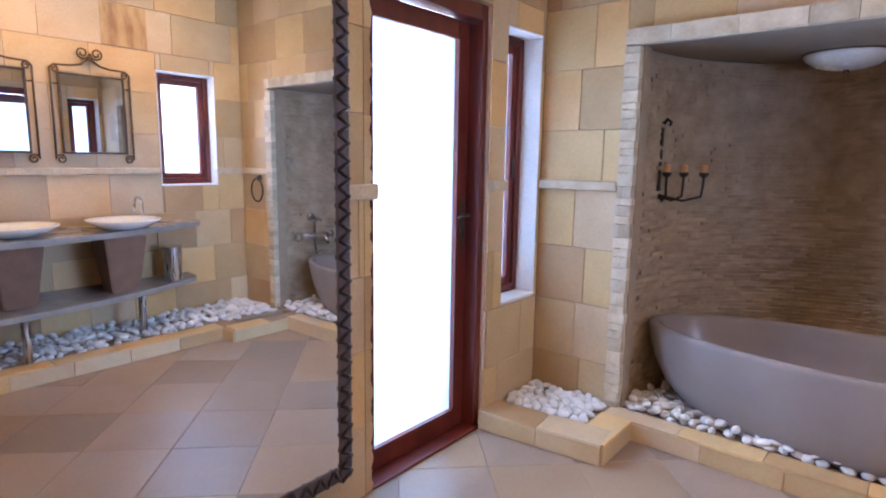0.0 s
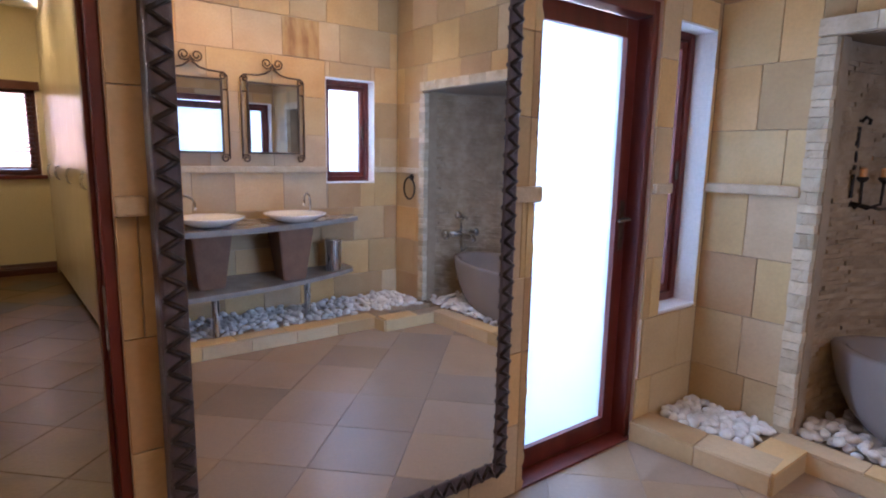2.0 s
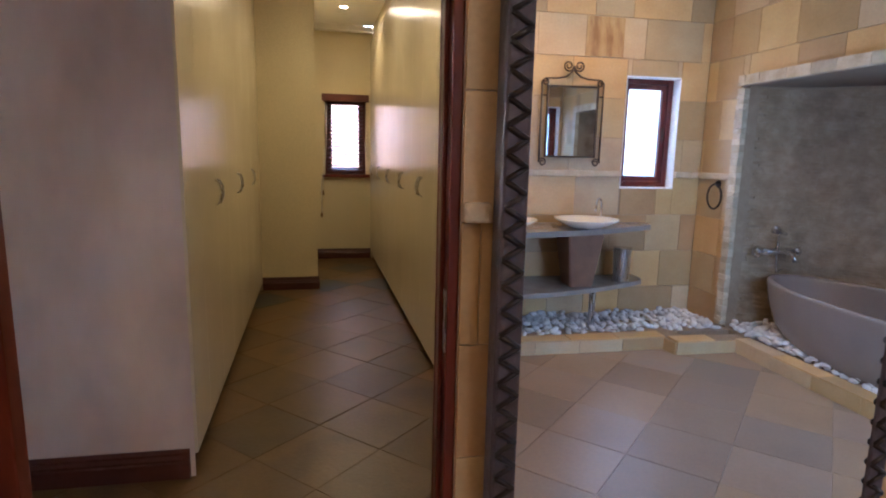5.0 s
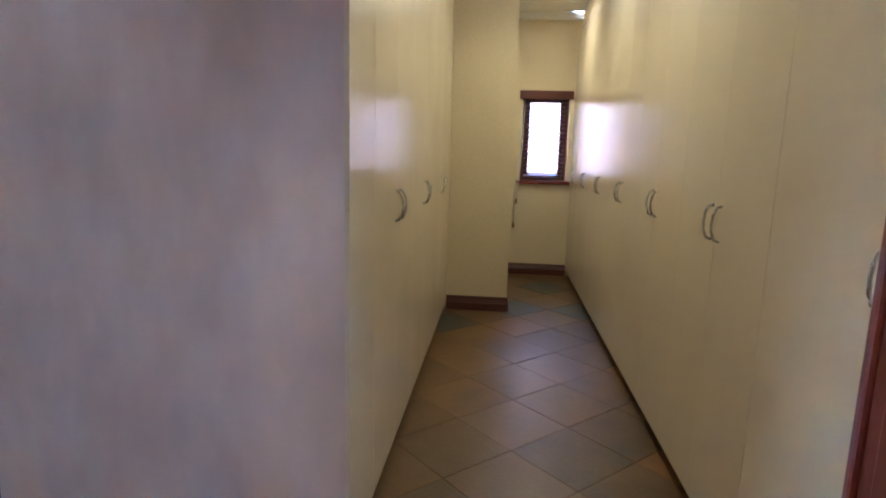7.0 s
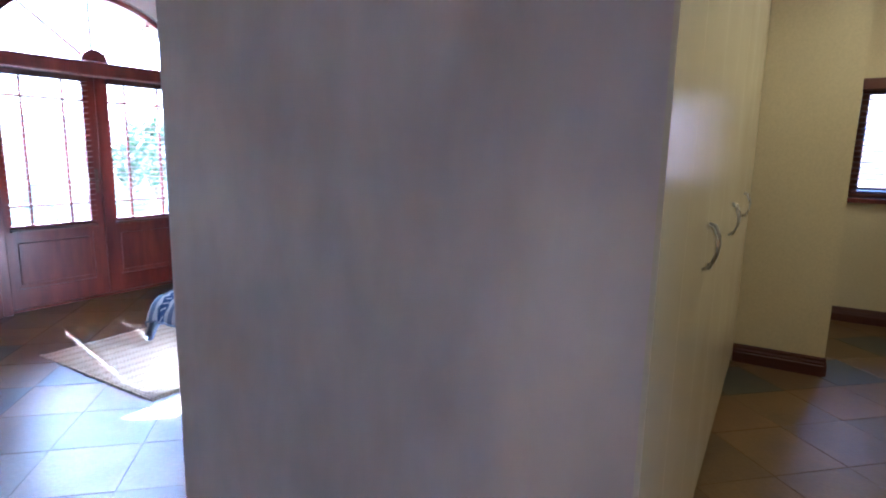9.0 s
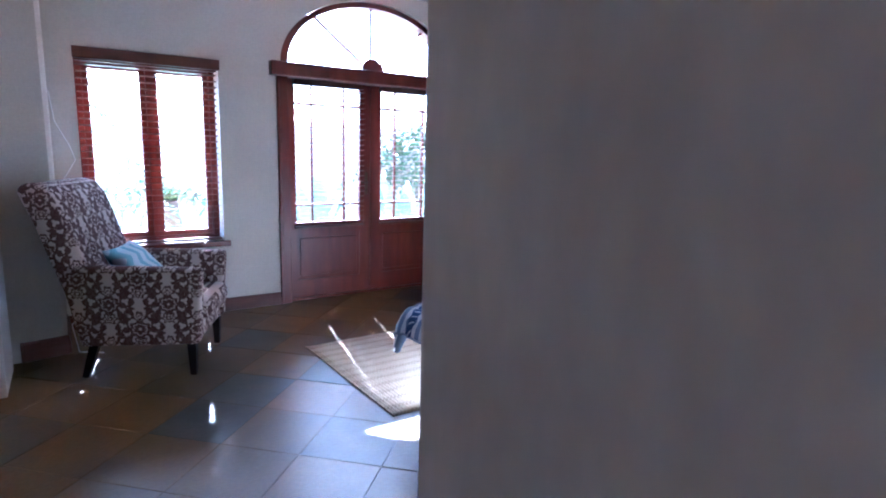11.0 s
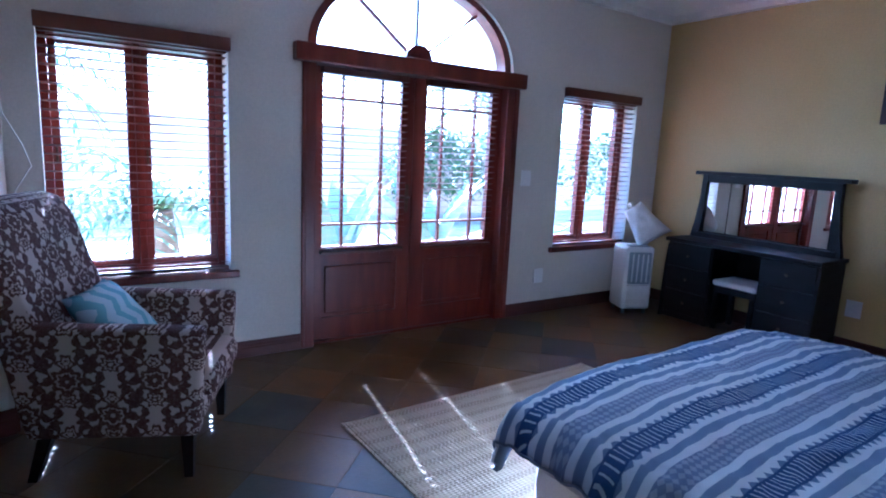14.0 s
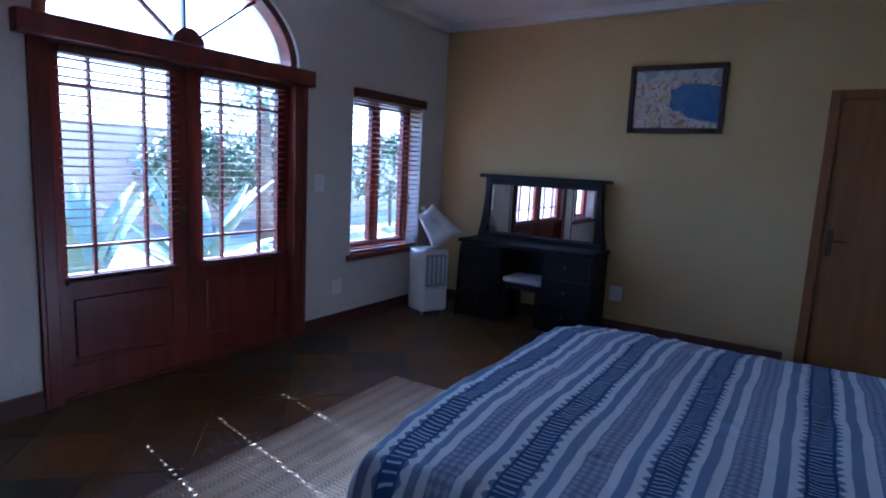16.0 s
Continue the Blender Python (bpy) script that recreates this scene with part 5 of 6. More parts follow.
# air cooler with a bag over its top
cooler = thing("air_cooler", "white and grey tower air cooler on castors", "air cooler", pose(-6.68, -5.64, 0, 0, 0, -24))
part("body", boxes((-0.15, 0.15, -0.14, 0.14, 0.045, 0.66), bevel=0.03), WHITE_PLASTIC, cooler, smooth=True)
part("grille_panel", boxes((-0.115, 0.115, 0.138, 0.148, 0.30, 0.61), bevel=0.008), GREY_PLASTIC, cooler, "blue-grey slotted air outlet")
for k in range(9):
    part("louvre", boxes((-0.10 + 0.025 * k - 0.005, -0.10 + 0.025 * k + 0.005, 0.147, 0.156, 0.32, 0.59)), WHITE_PLASTIC if k % 2 else GREY_PLASTIC, cooler)
part("water_tank", boxes((-0.125, 0.125, 0.136, 0.160, 0.07, 0.29), bevel=0.012), WHITE_PLASTIC, cooler)
part("control_panel", boxes((-0.10, 0.10, 0.02, 0.12, 0.659, 0.668), bevel=0.003), GREY_PLASTIC, cooler)
for dx in (-0.11, 0.11):
    for dy in (-0.10, 0.10):
        part("castor", lathe([(0.015, 0.0), (0.02, 0.02), (0.012, 0.05)], 10, cx=dx, cy=dy), GREY_PLASTIC, cooler)
bag = thing("plastic_bag", "stuffed white plastic bag leaning on the air cooler", "bag", Matrix.Translation((-6.73, -5.60, 0.875)) @ Matrix.Rotation(radians(124), 4, "Z") @ Matrix.Rotation(radians(90), 4, "X") @ Matrix.Rotation(radians(-52), 4, "Z"))
bm = pillow_mesh(0.40, 0.27, 0.17, 20)
for v in bm.verts:
    v.co.y *= 1 + 1.6 * v.co.x
    v.co.z *= 1 + 1.2 * v.co.x + 0.25 * noise.noise(v.co * 14)
part("film", bm, surface("white_plastic_film", [(0.62, 0.62, 0.65), (0.74, 0.74, 0.76)], 0.35, 9, bump=0.5), bag, smooth=True)
part("knot", lathe([(0.012, 0.0), (0.02, 0.02), (0.03, 0.045), (0.026, 0.05)], 10), WHITE_PLASTIC, bag, m=pose(-0.185, 0.0, 0.0, 0, -90, 0))

# picture and pine door on the ochre wall
_, M, MIX, NOISE, (X, Y, Z), done = cloth_nodes("painted_seascape", 0.5)
yy, zz = M("DIVIDE", M("SUBTRACT", Y, 0.24), 0.30), M("DIVIDE", M("SUBTRACT", Z, M("MULTIPLY", Y, -0.12)), 0.15)
bay = M("LESS_THAN", M("ADD", M("ADD", M("MULTIPLY", yy, yy), M("MULTIPLY", zz, zz)), M("MULTIPLY", M("SUBTRACT", NOISE(11, 4.0), 0.5), 1.1)), 1.0)
strokes = MIX(M("GREATER_THAN", NOISE(34, 4.0), 0.55), MIX(M("GREATER_THAN", NOISE(19, 4.0), 0.5), (0.60, 0.46, 0.40), (0.62, 0.58, 0.52)), MIX(M("GREATER_THAN", NOISE(27, 3.0), 0.54), (0.34, 0.20, 0.16), (0.50, 0.40, 0.14)))
water = MIX(NOISE(16, 4.0), (0.035, 0.085, 0.26), (0.15, 0.26, 0.46))
far = M("GREATER_THAN", M("ADD", Z, M("MULTIPLY", M("SUBTRACT", NOISE(9, 4.0), 0.5), 0.14)), 0.15)
sky_paint = MIX(M("GREATER_THAN", NOISE(14, 4.0), 0.52), (0.50, 0.52, 0.50), (0.30, 0.35, 0.36))
PAINTING = done(MIX(far, MIX(bay, strokes, water), sky_paint), NOISE(60, 3.0), 0.3)
FRAME_WOOD = surface("dark_frame_wood", [(0.022, 0.010, 0.008), (0.045, 0.018, 0.013)], 0.4, 5, bump=0.08)
pic = thing("framed_picture", "framed coastal seascape painting in a dark wooden frame", "picture", pose(YX, -3.62, 2.12, 0, 2, 0))
part("canvas", boxes((0.012, 0.018, -0.345, 0.345, -0.24, 0.24)), PAINTING, pic, "seascape with a blue bay")
for r in ((0.002, 0.032, -0.39, -0.345, -0.285, 0.285), (0.002, 0.032, 0.345, 0.39, -0.285, 0.285), (0.002, 0.032, -0.345, 0.345, 0.24, 0.285), (0.002, 0.032, -0.345, 0.345, -0.285, -0.24)):
    part("frame_member", boxes(r, bevel=0.006), FRAME_WOOD, pic)
pine = thing("door_4", "closed pine door in the ochre wall", "door", kind="structure")
part("leaf", boxes((YX + 0.003, YX + 0.03, -2.45, -1.70, 0.0, 2.09), bevel=0.004), PINE, pine)
part("frame", boxes((YX + 0.003, YX + 0.045, -2.52, -2.452, 0.0, 2.16), (YX + 0.003, YX + 0.045, -1.698, -1.63, 0.0, 2.16), (YX + 0.003, YX + 0.045, -2.452, -1.698, 2.092, 2.16), bevel=0.005), PINE, pine)
hp = part("handle_plate", boxes((YX + 0.030, YX + 0.036, -2.42, -2.38, 0.93, 1.13), bevel=0.002), RUST_IRON, pine)
part("lever", tube([(YX + 0.036, -2.40, 1.05), (YX + 0.08, -2.40, 1.05), (YX + 0.085, -2.29, 1.05)], 0.008), RUST_IRON, hp, smooth=True)

# ---- garden ----
LEAF = surface("garden_leaf", [(0.04, 0.085, 0.025), (0.09, 0.15, 0.05)], 0.5, 4, bump=0.1)
AGAVE = surface("grey_green_leaf", [(0.09, 0.14, 0.10), (0.16, 0.21, 0.15)], 0.5, 4, bump=0.1)
BARK = surface("palm_bark", [(0.12, 0.08, 0.05), (0.20, 0.14, 0.09)], 0.9, 10, bump=0.6)
solid("garden_wall", boxes((-20, 8, -15.2, -15.0, -0.2, 2.0)), surface("pink_boundary_plaster", [(0.52, 0.36, 0.27), (0.58, 0.42, 0.32)], 0.85, 2, bump=0.1), "pink plastered boundary wall behind the garden", "wall")


def blade(bm, root, yaw, lift, length, width, curl, steps=7):
    d, s = Vector((math.cos(yaw), math.sin(yaw), 0)), Vector((-math.sin(yaw), math.cos(yaw), 0))
    pos, ang, last = Vector(root), lift, None
    for k in range(steps + 1):
        w = width * math.sin(math.pi * (0.12 + 0.86 * k / steps)) ** 0.8
        up = d * -math.sin(ang) + Vector((0, 0, math.cos(ang)))
        row = [bm.verts.new(pos - s * w / 2 + up * w * 0.15), bm.verts.new(pos), bm.verts.new(pos + s * w / 2 + up * w * 0.15)]
        if last:
            for i in range(2):
                bm.faces.new((last[i], last[i + 1], row[i + 1], row[i]))
        last = row
        pos = pos + (d * math.cos(ang) + Vector((0, 0, math.sin(ang)))) * length / steps
        ang -= curl / steps


def agave(x, y, size, seed):
    r = random.Random(seed)
    t = thing("agave_plant", "large grey-green agave with curling blades in the garden", "plant", pose(x, y, -0.2), "agaves in the garden")
    for k in range(22):
        bm = bmesh.new()
        blade(bm, (0, 0, 0.05), 2.4 * k + r.uniform(-0.2, 0.2), r.uniform(0.5, 1.35), size * r.uniform(0.8, 1.15), size * 0.13, r.uniform(0.1, 0.8))
        part("leaf", bm, AGAVE, t, smooth=True)


def palm(x, y, h, seed, fronds=18, reach=2.0):
    r = random.Random(seed)
    t = thing("palm_tree", "palm with a ringed trunk and arching fronds in the garden", "tree", pose(x, y, -0.2), "palms in the garden")
    part("trunk", tube([(0, 0, 0), (0.03, 0.02, h * 0.4), (0.08, 0.02, h)], 0.16, 10, taper=[1.2, 0.9, 0.75]), BARK, t, smooth=True)
    for k in range(fronds):
        yaw, lift = 2.4 * k + r.uniform(-0.2, 0.2), r.uniform(0.0, 1.2)
        bm = bmesh.new()
        d = Vector((math.cos(yaw), math.sin(yaw), 0))
        pts, pos, ang = [], Vector((0.08, 0.02, h)), lift
        for i in range(13):
            pts.append(pos.copy())
            pos += (d * math.cos(ang) + Vector((0, 0, math.sin(ang)))) * reach / 12
            ang -= 0.16
        tube(pts, 0.018, 5, bm, taper=[1 - 0.06 * i for i in range(13)])
        for i in range(2, 13):
            for s in (-1, 1):
                blade(bm, pts[i], yaw + s * 1.0, -0.25, reach * 0.28 * (1 - abs(i - 6) / 10), 0.05, 0.7, 3)
        part("frond", bm, LEAF, t)


agave(-4.55, -8.0, 1.55, 3)
agave(-6.2, -8.6, 1.7, 5)
agave(-8.2, -9.0, 1.0, 8)
palm(-3.0, -8.9, 0.9, 11, fronds=26, reach=1.7)
palm(-1.4, -11.5, 2.4, 12, reach=1.9)
palm(-9.5, -11.5, 2.6, 13, reach=1.9)


def shrub(x, y, r0, h, seed):
    r = random.Random(seed)
    t = thing("shrub", "dense leafy green garden shrub", "shrub", pose(x, y, -0.2), "shrubs along the garden wall")
    part("stem", tube([(0, 0, 0), (0.02, 0, h * 0.5)], 0.05, 6), BARK, t)
    bm = bmesh.new()
    for k in range(1500):
        a, b, q = r.uniform(0, 6.28), r.uniform(-0.6, 1.5), r.uniform(0.55, 1.0) * (1 + 0.25 * noise.noise(Vector((seed, k * 0.05, 0))))
        c = Vector((math.cos(a) * math.cos(b) * r0 * q, math.sin(a) * math.cos(b) * r0 * q, h * 0.5 + math.sin(b) * h * 0.5 * q))
        blade(bm, c, r.uniform(0, 6.28), r.uniform(-0.5, 0.9), r.uniform(0.16, 0.3), 0.10, 0.6, 2)
    part("crown", bm, LEAF, t)


for i, (sx, sy, sr, sh) in enumerate(((-9.4, -13.6, 1.2, 2.2), (-11.6, -13.4, 1.4, 2.6), (-14.0, -12.0, 1.3, 2.4), (1.2, -14.0, 1.1, 1.8))):
    shrub(sx, sy, sr, sh, 20 + i)

# ---- pebbles, tiles and stone strips ----
PEBBLE_ISLAND = surface("white_river_pebble", [(0.58, 0.54, 0.49), (0.78, 0.76, 0.72)], 0.55, 9, bump=0.1)


def pebbles(label, spots, seed):
    r = random.Random(seed)
    bm = bmesh.new()
    for x, y, z in spots:
        base = bmesh.ops.create_icosphere(bm, subdivisions=2, radius=1.0)["verts"]
        s = Vector((r.uniform(0.022, 0.040), r.uniform(0.018, 0.030), r.uniform(0.015, 0.023)))
        turn = Euler((r.uniform(-0.4, 0.4), r.uniform(-0.4, 0.4), r.uniform(0, 6.28))).to_matrix()
        o = Vector((r.uniform(0, 50), r.uniform(0, 50), 0))
        for v in base:
            d = v.co.copy()
            q = 1 + 0.18 * noise.noise(d * 1.3 + o)
            v.co = turn @ Vector((d.x * s.x * q, d.y * s.y * q, d.z * s.z * q)) + Vector((x, y, z))
    ob = new("pebbles", mesh_of("pebbles", bm, PEBBLE_ISLAND, True))
    tagged(ob, label, "pebbles", kind="stuff")


def scatter(x0, x1, y0, y1, n, r, test=lambda x, y: True, z=0.105):
    out, tries = [], 0
    while len(out) < n and tries < n * 60:
        tries += 1
        x, y = r.uniform(x0, x1), r.uniform(y0, y1)
        layer = len(out) > n * 0.6
        if test(x, y) and all((x - a) ** 2 + (y - b) ** 2 > (0.0015 if not layer else 0.0006) for a, b, c in out):
            out.append((x, y, z + (0.028 if layer else 0) + r.uniform(-0.008, 0.008)))
    return out


r = random.Random(4)
solid("pebble_bed", boxes((WX + 0.002, -1.03, 2.56, 2.918, 0.002, 0.085), (-0.955, 1.165, 2.925, 2.985, 0.002, 0.084), (1.105, VX - 0.001, -1.4, 2.918, 0.002, 0.085)), GROUT, "grey sand bed under the pebbles", "bed")
solid("niche_floor", prism(niche_arc, 0.002, 0.086), GROUT, "grey sand floor of the bath niche", "floor")
in_tub = lambda x, y: ((x - 0.05) / 0.74) ** 2 + ((y - 3.25) / 0.29) ** 2 > 1
in_niche = lambda x, y: ((x - NCX) / (NA - 0.04)) ** 2 + ((y - NCY) / (NB - 0.04)) ** 2 < 1 or y < NCY
pebbles("loose white river pebbles in the corner bed", scatter(-1.47, -1.04, 2.60, 2.90, 230, r), 1)
pebbles("loose white river pebbles round the bathtub", scatter(-0.95, 1.15, 2.94, 3.70, 520, r, lambda x, y: in_tub(x, y) and in_niche(x, y)), 2)
pebbles("loose white river pebbles under the vanity", scatter(1.15, 1.63, 0.3, 2.88, 520, r, z=0.088), 3)


def piece_mesh(name, a, b, d, mat, chamfer=0.0018):
    """A tile lying flat: a by b, d thick, top at z = 0, edges eased."""
    bm = bmesh.new()
    rings = []
    for z, inset in ((-d, 0), (-chamfer, 0), (0, chamfer)):
        rings.append([bm.verts.new((x * (a / 2 - inset), y * (b / 2 - inset), z)) for x, y in ((-1, -1), (1, -1), (1, 1), (-1, 1))])
    for p, q in zip(rings, rings[1:]):
        for i in range(4):
            bm.faces.new((p[i], p[(i + 1) % 4], q[(i + 1) % 4], q[i]))
    bm.faces.new(rings[-1])
    return mesh_of(name, bm, mat)


tile_cache = {}


def lay_tile(a, b, m, parent, mat, name="tile", d=0.012):
    key = (round(a, 3), round(b, 3), mat.name, d)
    if key not in tile_cache:
        tile_cache[key] = piece_mesh(name, a, b, d, mat)
    ob = new(name, tile_cache[key])
    ob.parent, ob.matrix_local = parent, m
    return ob


def tile_wall(parent, axis, face, side, s0, s1, holes, width=0.40, first=0.0, z_list=None, gap=0.0025):
    """Clad a wall with sandstone tiles round its holes. side: +1 where the room lies towards the axis, -1 against it."""
    zs = z_list
    turn = {("x", 1): Euler((radians(90), 0, radians(90))), ("x", -1): Euler((radians(90), 0, radians(-90))), ("y", -1): Euler((radians(90), 0, 0)), ("y", 1): Euler((radians(90), 0, radians(180)))}[(axis, side)]
    rr = random.Random(int(face * 100) + 17)
    for row, (u, v) in enumerate(zip(zs, zs[1:])):
        s = s0 - first - (rr.uniform(0.1, 0.3) if row % 2 else 0)
        while s < s1:
            w = width * rr.choice((0.8, 1.0, 1.0, 1.25))
            spans, top_bottom = [(max(s, s0), min(s + w, s1), u, v)], []
            for h in holes:
                nxt = []
                for p, q, c, d in spans:
                    if q <= h[0] or p >= h[1] or d <= h[2] or c >= h[3]:
                        nxt.append((p, q, c, d))
                        continue
                    if p < h[0]:
                        nxt.append((p, h[0], c, d))
                    if q > h[1]:
                        nxt.append((h[1], q, c, d))
                    lo, hi = max(p, h[0]), min(q, h[1])
                    if c < h[2]:
                        nxt.append((lo, hi, c, h[2]))
                    if d > h[3]:
                        nxt.append((lo, hi, h[3], d))
                spans = nxt
            for p, q, c, d in spans:
                if q - p > 0.025 and d - c > 0.025:
                    mid = Vector((face, (p + q) / 2, (c + d) / 2)) if axis == "x" else Vector(((p + q) / 2, face, (c + d) / 2))
                    lay_tile(q - p - gap, d - c - gap, Matrix.LocRotScale(mid, turn, None), parent, SANDSTONE)
            s += w


ROWS_Z = [0.0, 0.31, 0.62, 0.925, 1.235, 1.545, 1.855, 2.165, 2.475, 2.785, H]
tile_wall(wall_west, "x", WX, 1, -1.5, BY, [(-0.87, 0.20, 0, 2.10), (1.598, 2.42, 0, 2.10), (2.56, 2.89, 0.632, 2.04)], z_list=ROWS_Z)
tile_wall(wall_north, "y", BY, -1, WX, VX, [(-1.045, 1.25, 0, 2.015)], z_list=ROWS_Z, width=0.36)
tile_wall(wall_east, "x", VX, -1, -1.5, BY, [(2.20, 2.68, 1.14, 2.04)], z_list=ROWS_Z)
VEINED = surface("veined_sandstone", [(0.30, 0.15, 0.055), (0.46, 0.28, 0.11), (0.56, 0.39, 0.18)], 0.42, 5, bump=0.1, stretch=(1, 3.0, 0.9), detail=5.0)
solid("veined_tile", boxes((VX - 0.006, VX - 0.001, 1.83, 2.15, 2.17, 2.47), bevel=0.002), VEINED, "sandstone wall tile with brown veins", "tile")
tile_wall(wall_south, "y", -1.5, 1, WX, VX, [], z_list=ROWS_Z)

# broken edge of the wall tiles beside the glazed door
for k, (u, v) in enumerate(zip(ROWS_Z, ROWS_Z[1:])):
    if u > 2.0:
        break
    v = min(v, 2.10)
    er = random.Random(70 + k)
    bm = bmesh.new()
    n = max(6, int((v - u) / 0.018))
    left = [[bm.verts.new((x, 1.599, u + 0.001 + (v - u - 0.003) * i / n)) for i in range(n + 1)] for x in (-1.530, WX)]
    right = [[bm.verts.new((x, 1.634 + er.uniform(-0.005, 0.005) + 0.004 * math.sin(i * 0.9 + k), u + 0.001 + (v - u - 0.003) * i / n)) for i in range(n + 1)] for x in (-1.530, WX)]
    for i in range(n):
        for a, b in ((left[0], left[1]), (left[1], right[1]), (right[1], right[0]), (right[0], left[0])):
            bm.faces.new((a[i], a[i + 1], b[i + 1], b[i]))
    bm.faces.new((left[0][0], left[1][0], right[1][0], right[0][0])), bm.faces.new((left[0][n], left[1][n], right[1][n], right[0][n]))
    part("edge_stone", bm, SANDSTONE, wall_west)

# dado ledge of rough stone
dado = solid("trim_dado", boxes((WX, WX + 0.026, -1.5, -0.87, 1.235, 1.285), (WX, WX + 0.026, 0.20, 0.270, 1.235, 1.285), (WX, WX + 0.034, 1.47, 1.645, 1.225, 1.285), (WX, WX + 0.026, 2.42, 2.56, 1.235, 1.285), (WX, -1.05, BY - 0.026, BY, 1.235, 1.285),
                                (1.26, VX, BY - 0.026, BY, 1.235, 1.285), (VX - 0.026, VX, -1.5, 2.20, 1.235, 1.285), (VX - 0.026, VX, 2.68, BY - 0.027, 1.235, 1.285), bevel=0.008), surface("ledge_stone", [(0.50, 0.38, 0.24), (0.60, 0.49, 0.34)], 0.7, 12, bump=0.6), "rough sandstone dado ledge", "trim")

# chipped stone border round the niche
rr = random.Random(31)
for side_x in (-1.005, 1.21):
    z = 0.10
    while z < 1.93:
        h = rr.uniform(0.03, 0.07)
        ob = new("stone", chipped("stone", 0.085 * rr.uniform(0.85, 1.0), 0.045, min(h, 1.945 - z) - 0.003, BORDER, rr.random()))
        ob.parent, ob.matrix_local = wall_north, pose(side_x, BY + 0.012, z + h / 2)
        z += h
x = -1.045
while x < 1.25:
    w = rr.uniform(0.14, 0.30)
    ob = new("stone", chipped("stone", min(w, 1.25 - x) - 0.003, 0.045, 0.072, BORDER, rr.random()))
    ob.parent, ob.matrix_local = wall_north, pose(x + min(w, 1.25 - x) / 2, BY + 0.012, 1.979)
    x += w

# stacked strips on the curved niche wall, in courses
strip_meshes = [chipped("strip", l, d, 0.0215, CLADDING, k) for k, (l, d) in enumerate([(l, d) for l in (0.10, 0.16, 0.22, 0.30) for d in (0.012, 0.015, 0.019)])]
lengths = [0.10] * 3 + [0.16] * 3 + [0.22] * 3 + [0.30] * 3
arc_pts = [Vector((NCX - NA * math.cos(math.pi * i / 400), NCY + NB * math.sin(math.pi * i / 400), 0)) for i in range(401)]
arc_len = [0.0]
for a, b in zip(arc_pts, arc_pts[1:]):
    arc_len.append(arc_len[-1] + (b - a).length)


def on_arc(s):
    i = min(range(0, 400, 1), key=lambda k: abs(arc_len[k] - s))
    return arc_pts[i], (arc_pts[i + 1] - arc_pts[max(0, i - 1)]).normalized()


near, rest = 0, bmesh.new()
z = 0.10
while z < 1.915:
    s = 0.03 - rr.uniform(0, 0.1)
    while s < arc_len[-1]:
        k = rr.randrange(12)
        l = lengths[k]
        mid = s + l / 2
        if 0.03 < mid < arc_len[-1] - 0.03:
            p, way = on_arc(mid)
            m = Matrix.Translation(p + Vector((0, 0, z + 0.011))) @ Matrix(((way.x, -way.y, 0, 0), (way.y, way.x, 0, 0), (0, 0, 1, 0), (0, 0, 0, 1)))
            if near < 300 and mid < arc_len[-1] * 0.62 and z > 0.55:
                ob = new("strip", strip_meshes[k])
                ob.parent, ob.matrix_local = wall_niche, m
                near += 1
            else:
                start = len(rest.verts)
                rest.from_mesh(strip_meshes[k])
                rest.verts.ensure_lookup_table()
                for v in rest.verts[start:]:
                    v.co = m @ v.co
        s += l + 0.0012
    z += 0.0222
tagged(part("strips", rest, CLADDING, wall_niche), kind="stuff")

# kerb tiles
for (xa, ya), (xb, yb) in (((WX + 0.001, 2.39), (-0.86, 2.46)), ((-0.86, 2.46), (-0.86, 2.80)), ((-0.86, 2.80), (0.84, 2.78)), ((0.84, 2.78), (0.84, 2.30)), ((0.84, 2.30), (0.97, 2.28)), ((0.97, 2.28), (0.97, -1.4))):
    run = Vector((xb - xa, yb - ya, 0))
    n = max(1, round(run.length / 0.33))
    way = run.normalized()
    out = Vector((way.y, -way.x, 0))
    for i in range(n):
        p = Vector((xa, ya, 0)) + run * (i + 0.5) / n
        turn = Matrix((way, Vector((0, 0, 1)), out)).transposed().to_4x4()
        lay_tile(run.length / n - 0.003, K - 0.016, Matrix.Translation(p + out * 0.012 + Vector((0, 0, K / 2 - 0.006))) @ turn, kerb, SANDSTONE)
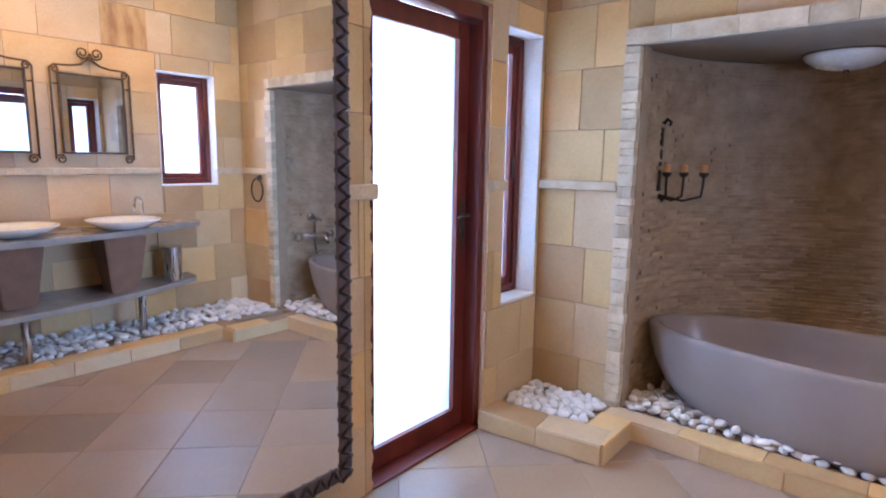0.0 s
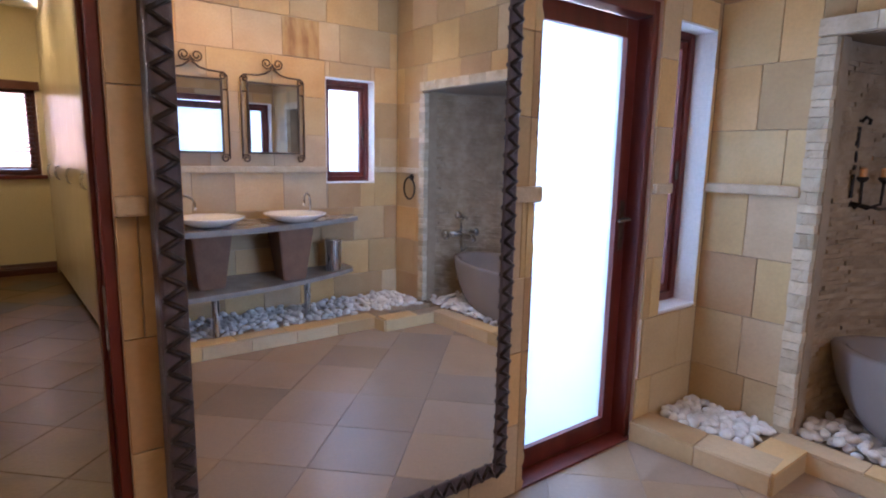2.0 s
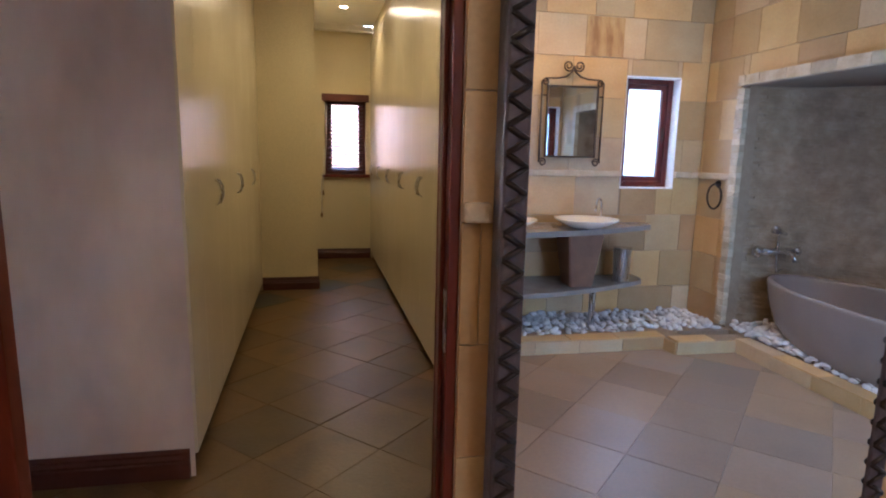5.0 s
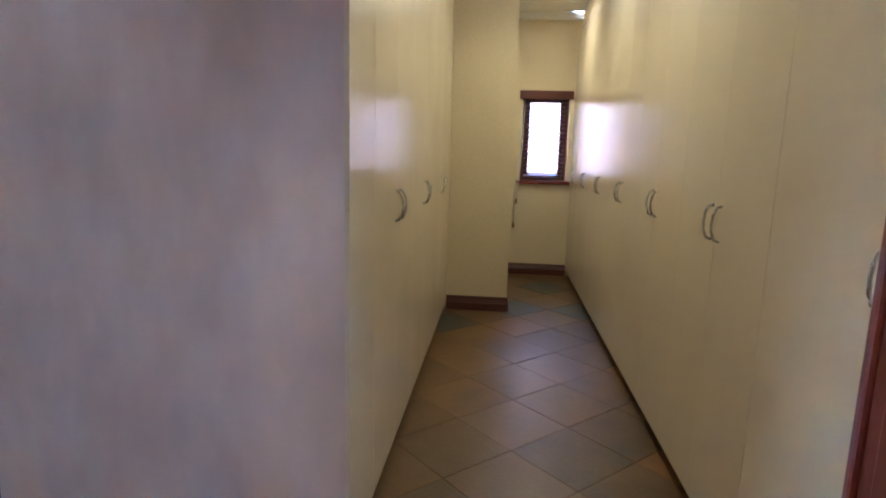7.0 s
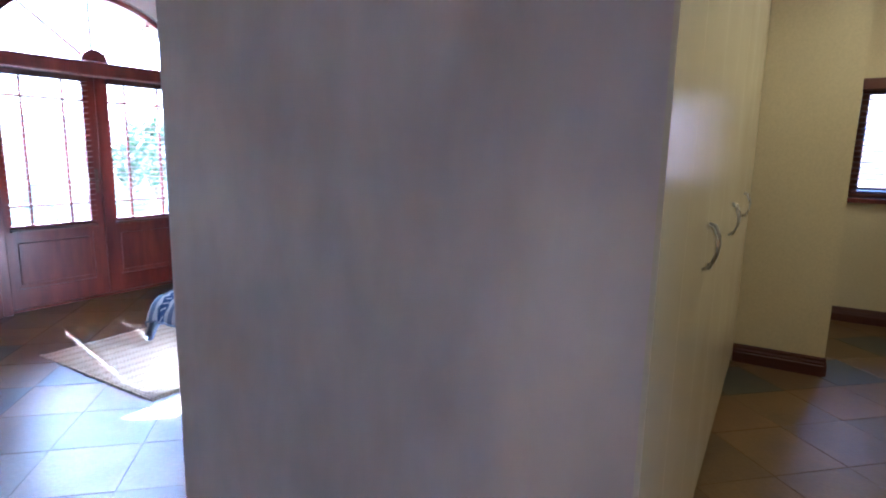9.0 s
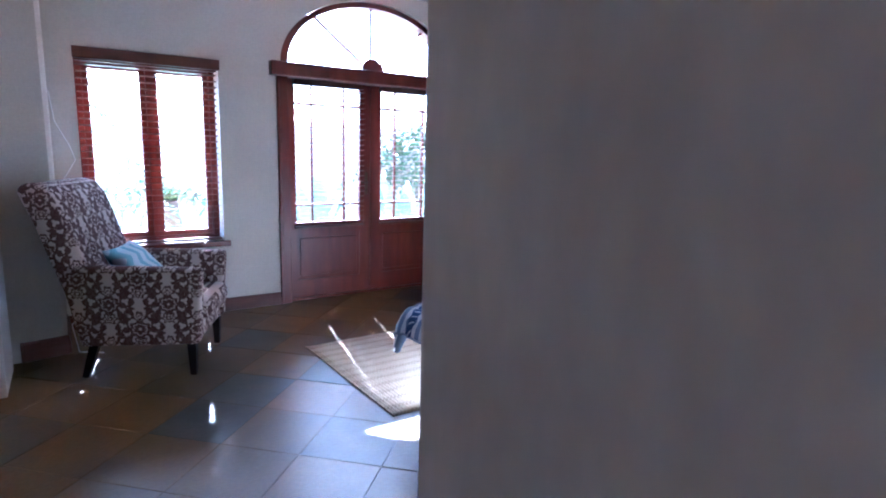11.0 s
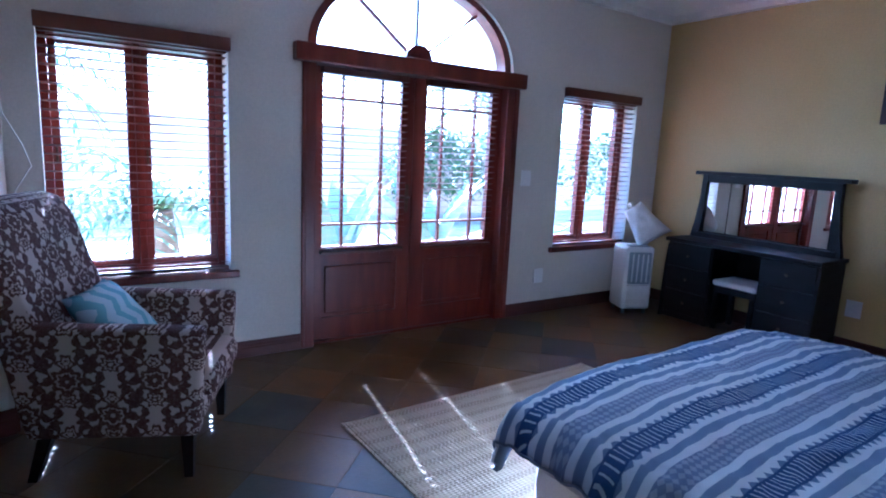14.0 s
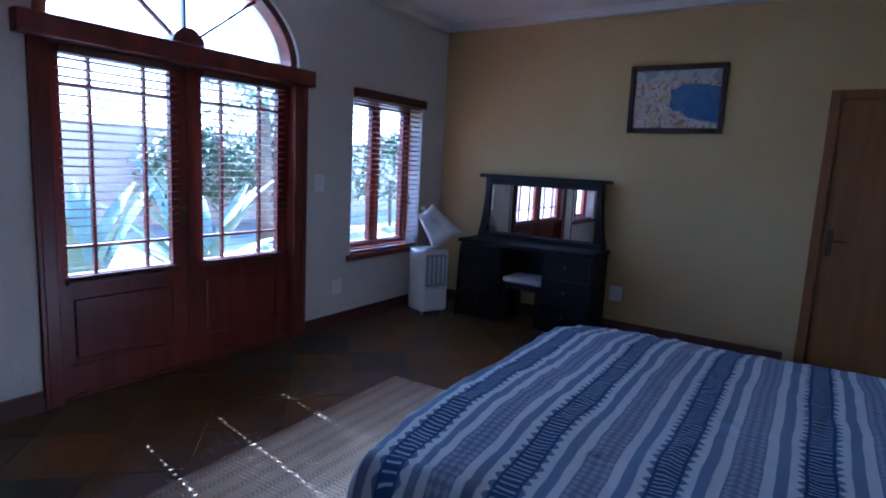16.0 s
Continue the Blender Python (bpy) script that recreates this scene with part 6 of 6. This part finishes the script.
KTOP = [((WX + 0.001, 2.39), (-0.86, 2.46), 0.18), ((-0.86, 2.46), (-0.86, 2.80), 0.16), ((-1.0, 2.80), (0.84, 2.78), 0.125), ((0.84, 2.60), (0.84, 2.30), 0.13), ((0.97, 2.28), (0.97, -1.4), 0.13)]
for (xa, ya), (xb, yb), w in KTOP:
    run = Vector((xb - xa, yb - ya, 0))
    n = max(1, round(run.length / 0.36))
    way = run.normalized()
    inn = Vector((-way.y, way.x, 0))
    for i in range(n):
        p = Vector((xa, ya, 0)) + run * (i + 0.5) / n + inn * (w / 2 - 0.012)
        turn = Matrix((way, inn, Vector((0, 0, 1)))).transposed().to_4x4()
        lay_tile(run.length / n - 0.003, w, Matrix.Translation(p + Vector((0, 0, K + 0.0005 * (i % 2)))) @ turn, kerb, SANDSTONE)

# floors: square stone laid on the diagonal
floor_ob = bpy.data.objects["floor"]
SLATE_DARK = surface("dark_slate_tile", [(0.035, 0.036, 0.03), (0.055, 0.056, 0.046), (0.085, 0.068, 0.048)], 0.34, 4, rough_var=0.04, bump=0.12, per_piece=0.15)
DARK_AT = [(-3.01, -5.07), (-4.53, -5.76), (-5.35, -5.6), (-2.45, -3.9), (-5.3, -5.1), (-5.75, -0.68), (-6.3, -0.25), (-6.9, 0.0), (-6.2, 0.2), (-2.75, -4.4), (-3.3, -4.2)]
P = 0.408
for i in range(-22, 26):
    for j in range(-22, 26):
        u, v = (i + 0.5) * P, (j + 0.5) * P
        x, y = -2.981 + (u + v) * 0.70711, -4.806 + (u - v) * 0.70711
        room = (-7.5 < x < -0.8 and -6.15 < y < -1.6) or (-7.9 < x < -1.62 and -2.2 < y < 0.9)
        bath = -1.62 <= x < 1.5 and -1.75 < y < 3.1
        if not (room or bath):
            continue
        dark = any((x - a) ** 2 + (y - b) ** 2 < 0.045 for a, b in DARK_AT)
        lay_tile(P - (0.0018 if bath and not room else 0.0024), P - (0.0018 if bath and not room else 0.0024), pose(x, y, rr.uniform(-0.001, 0.001), 0, 0, 45), floor_ob, BATH_FLOOR if bath and not room else SLATE_DARK if dark else SLATE, d=0.012)
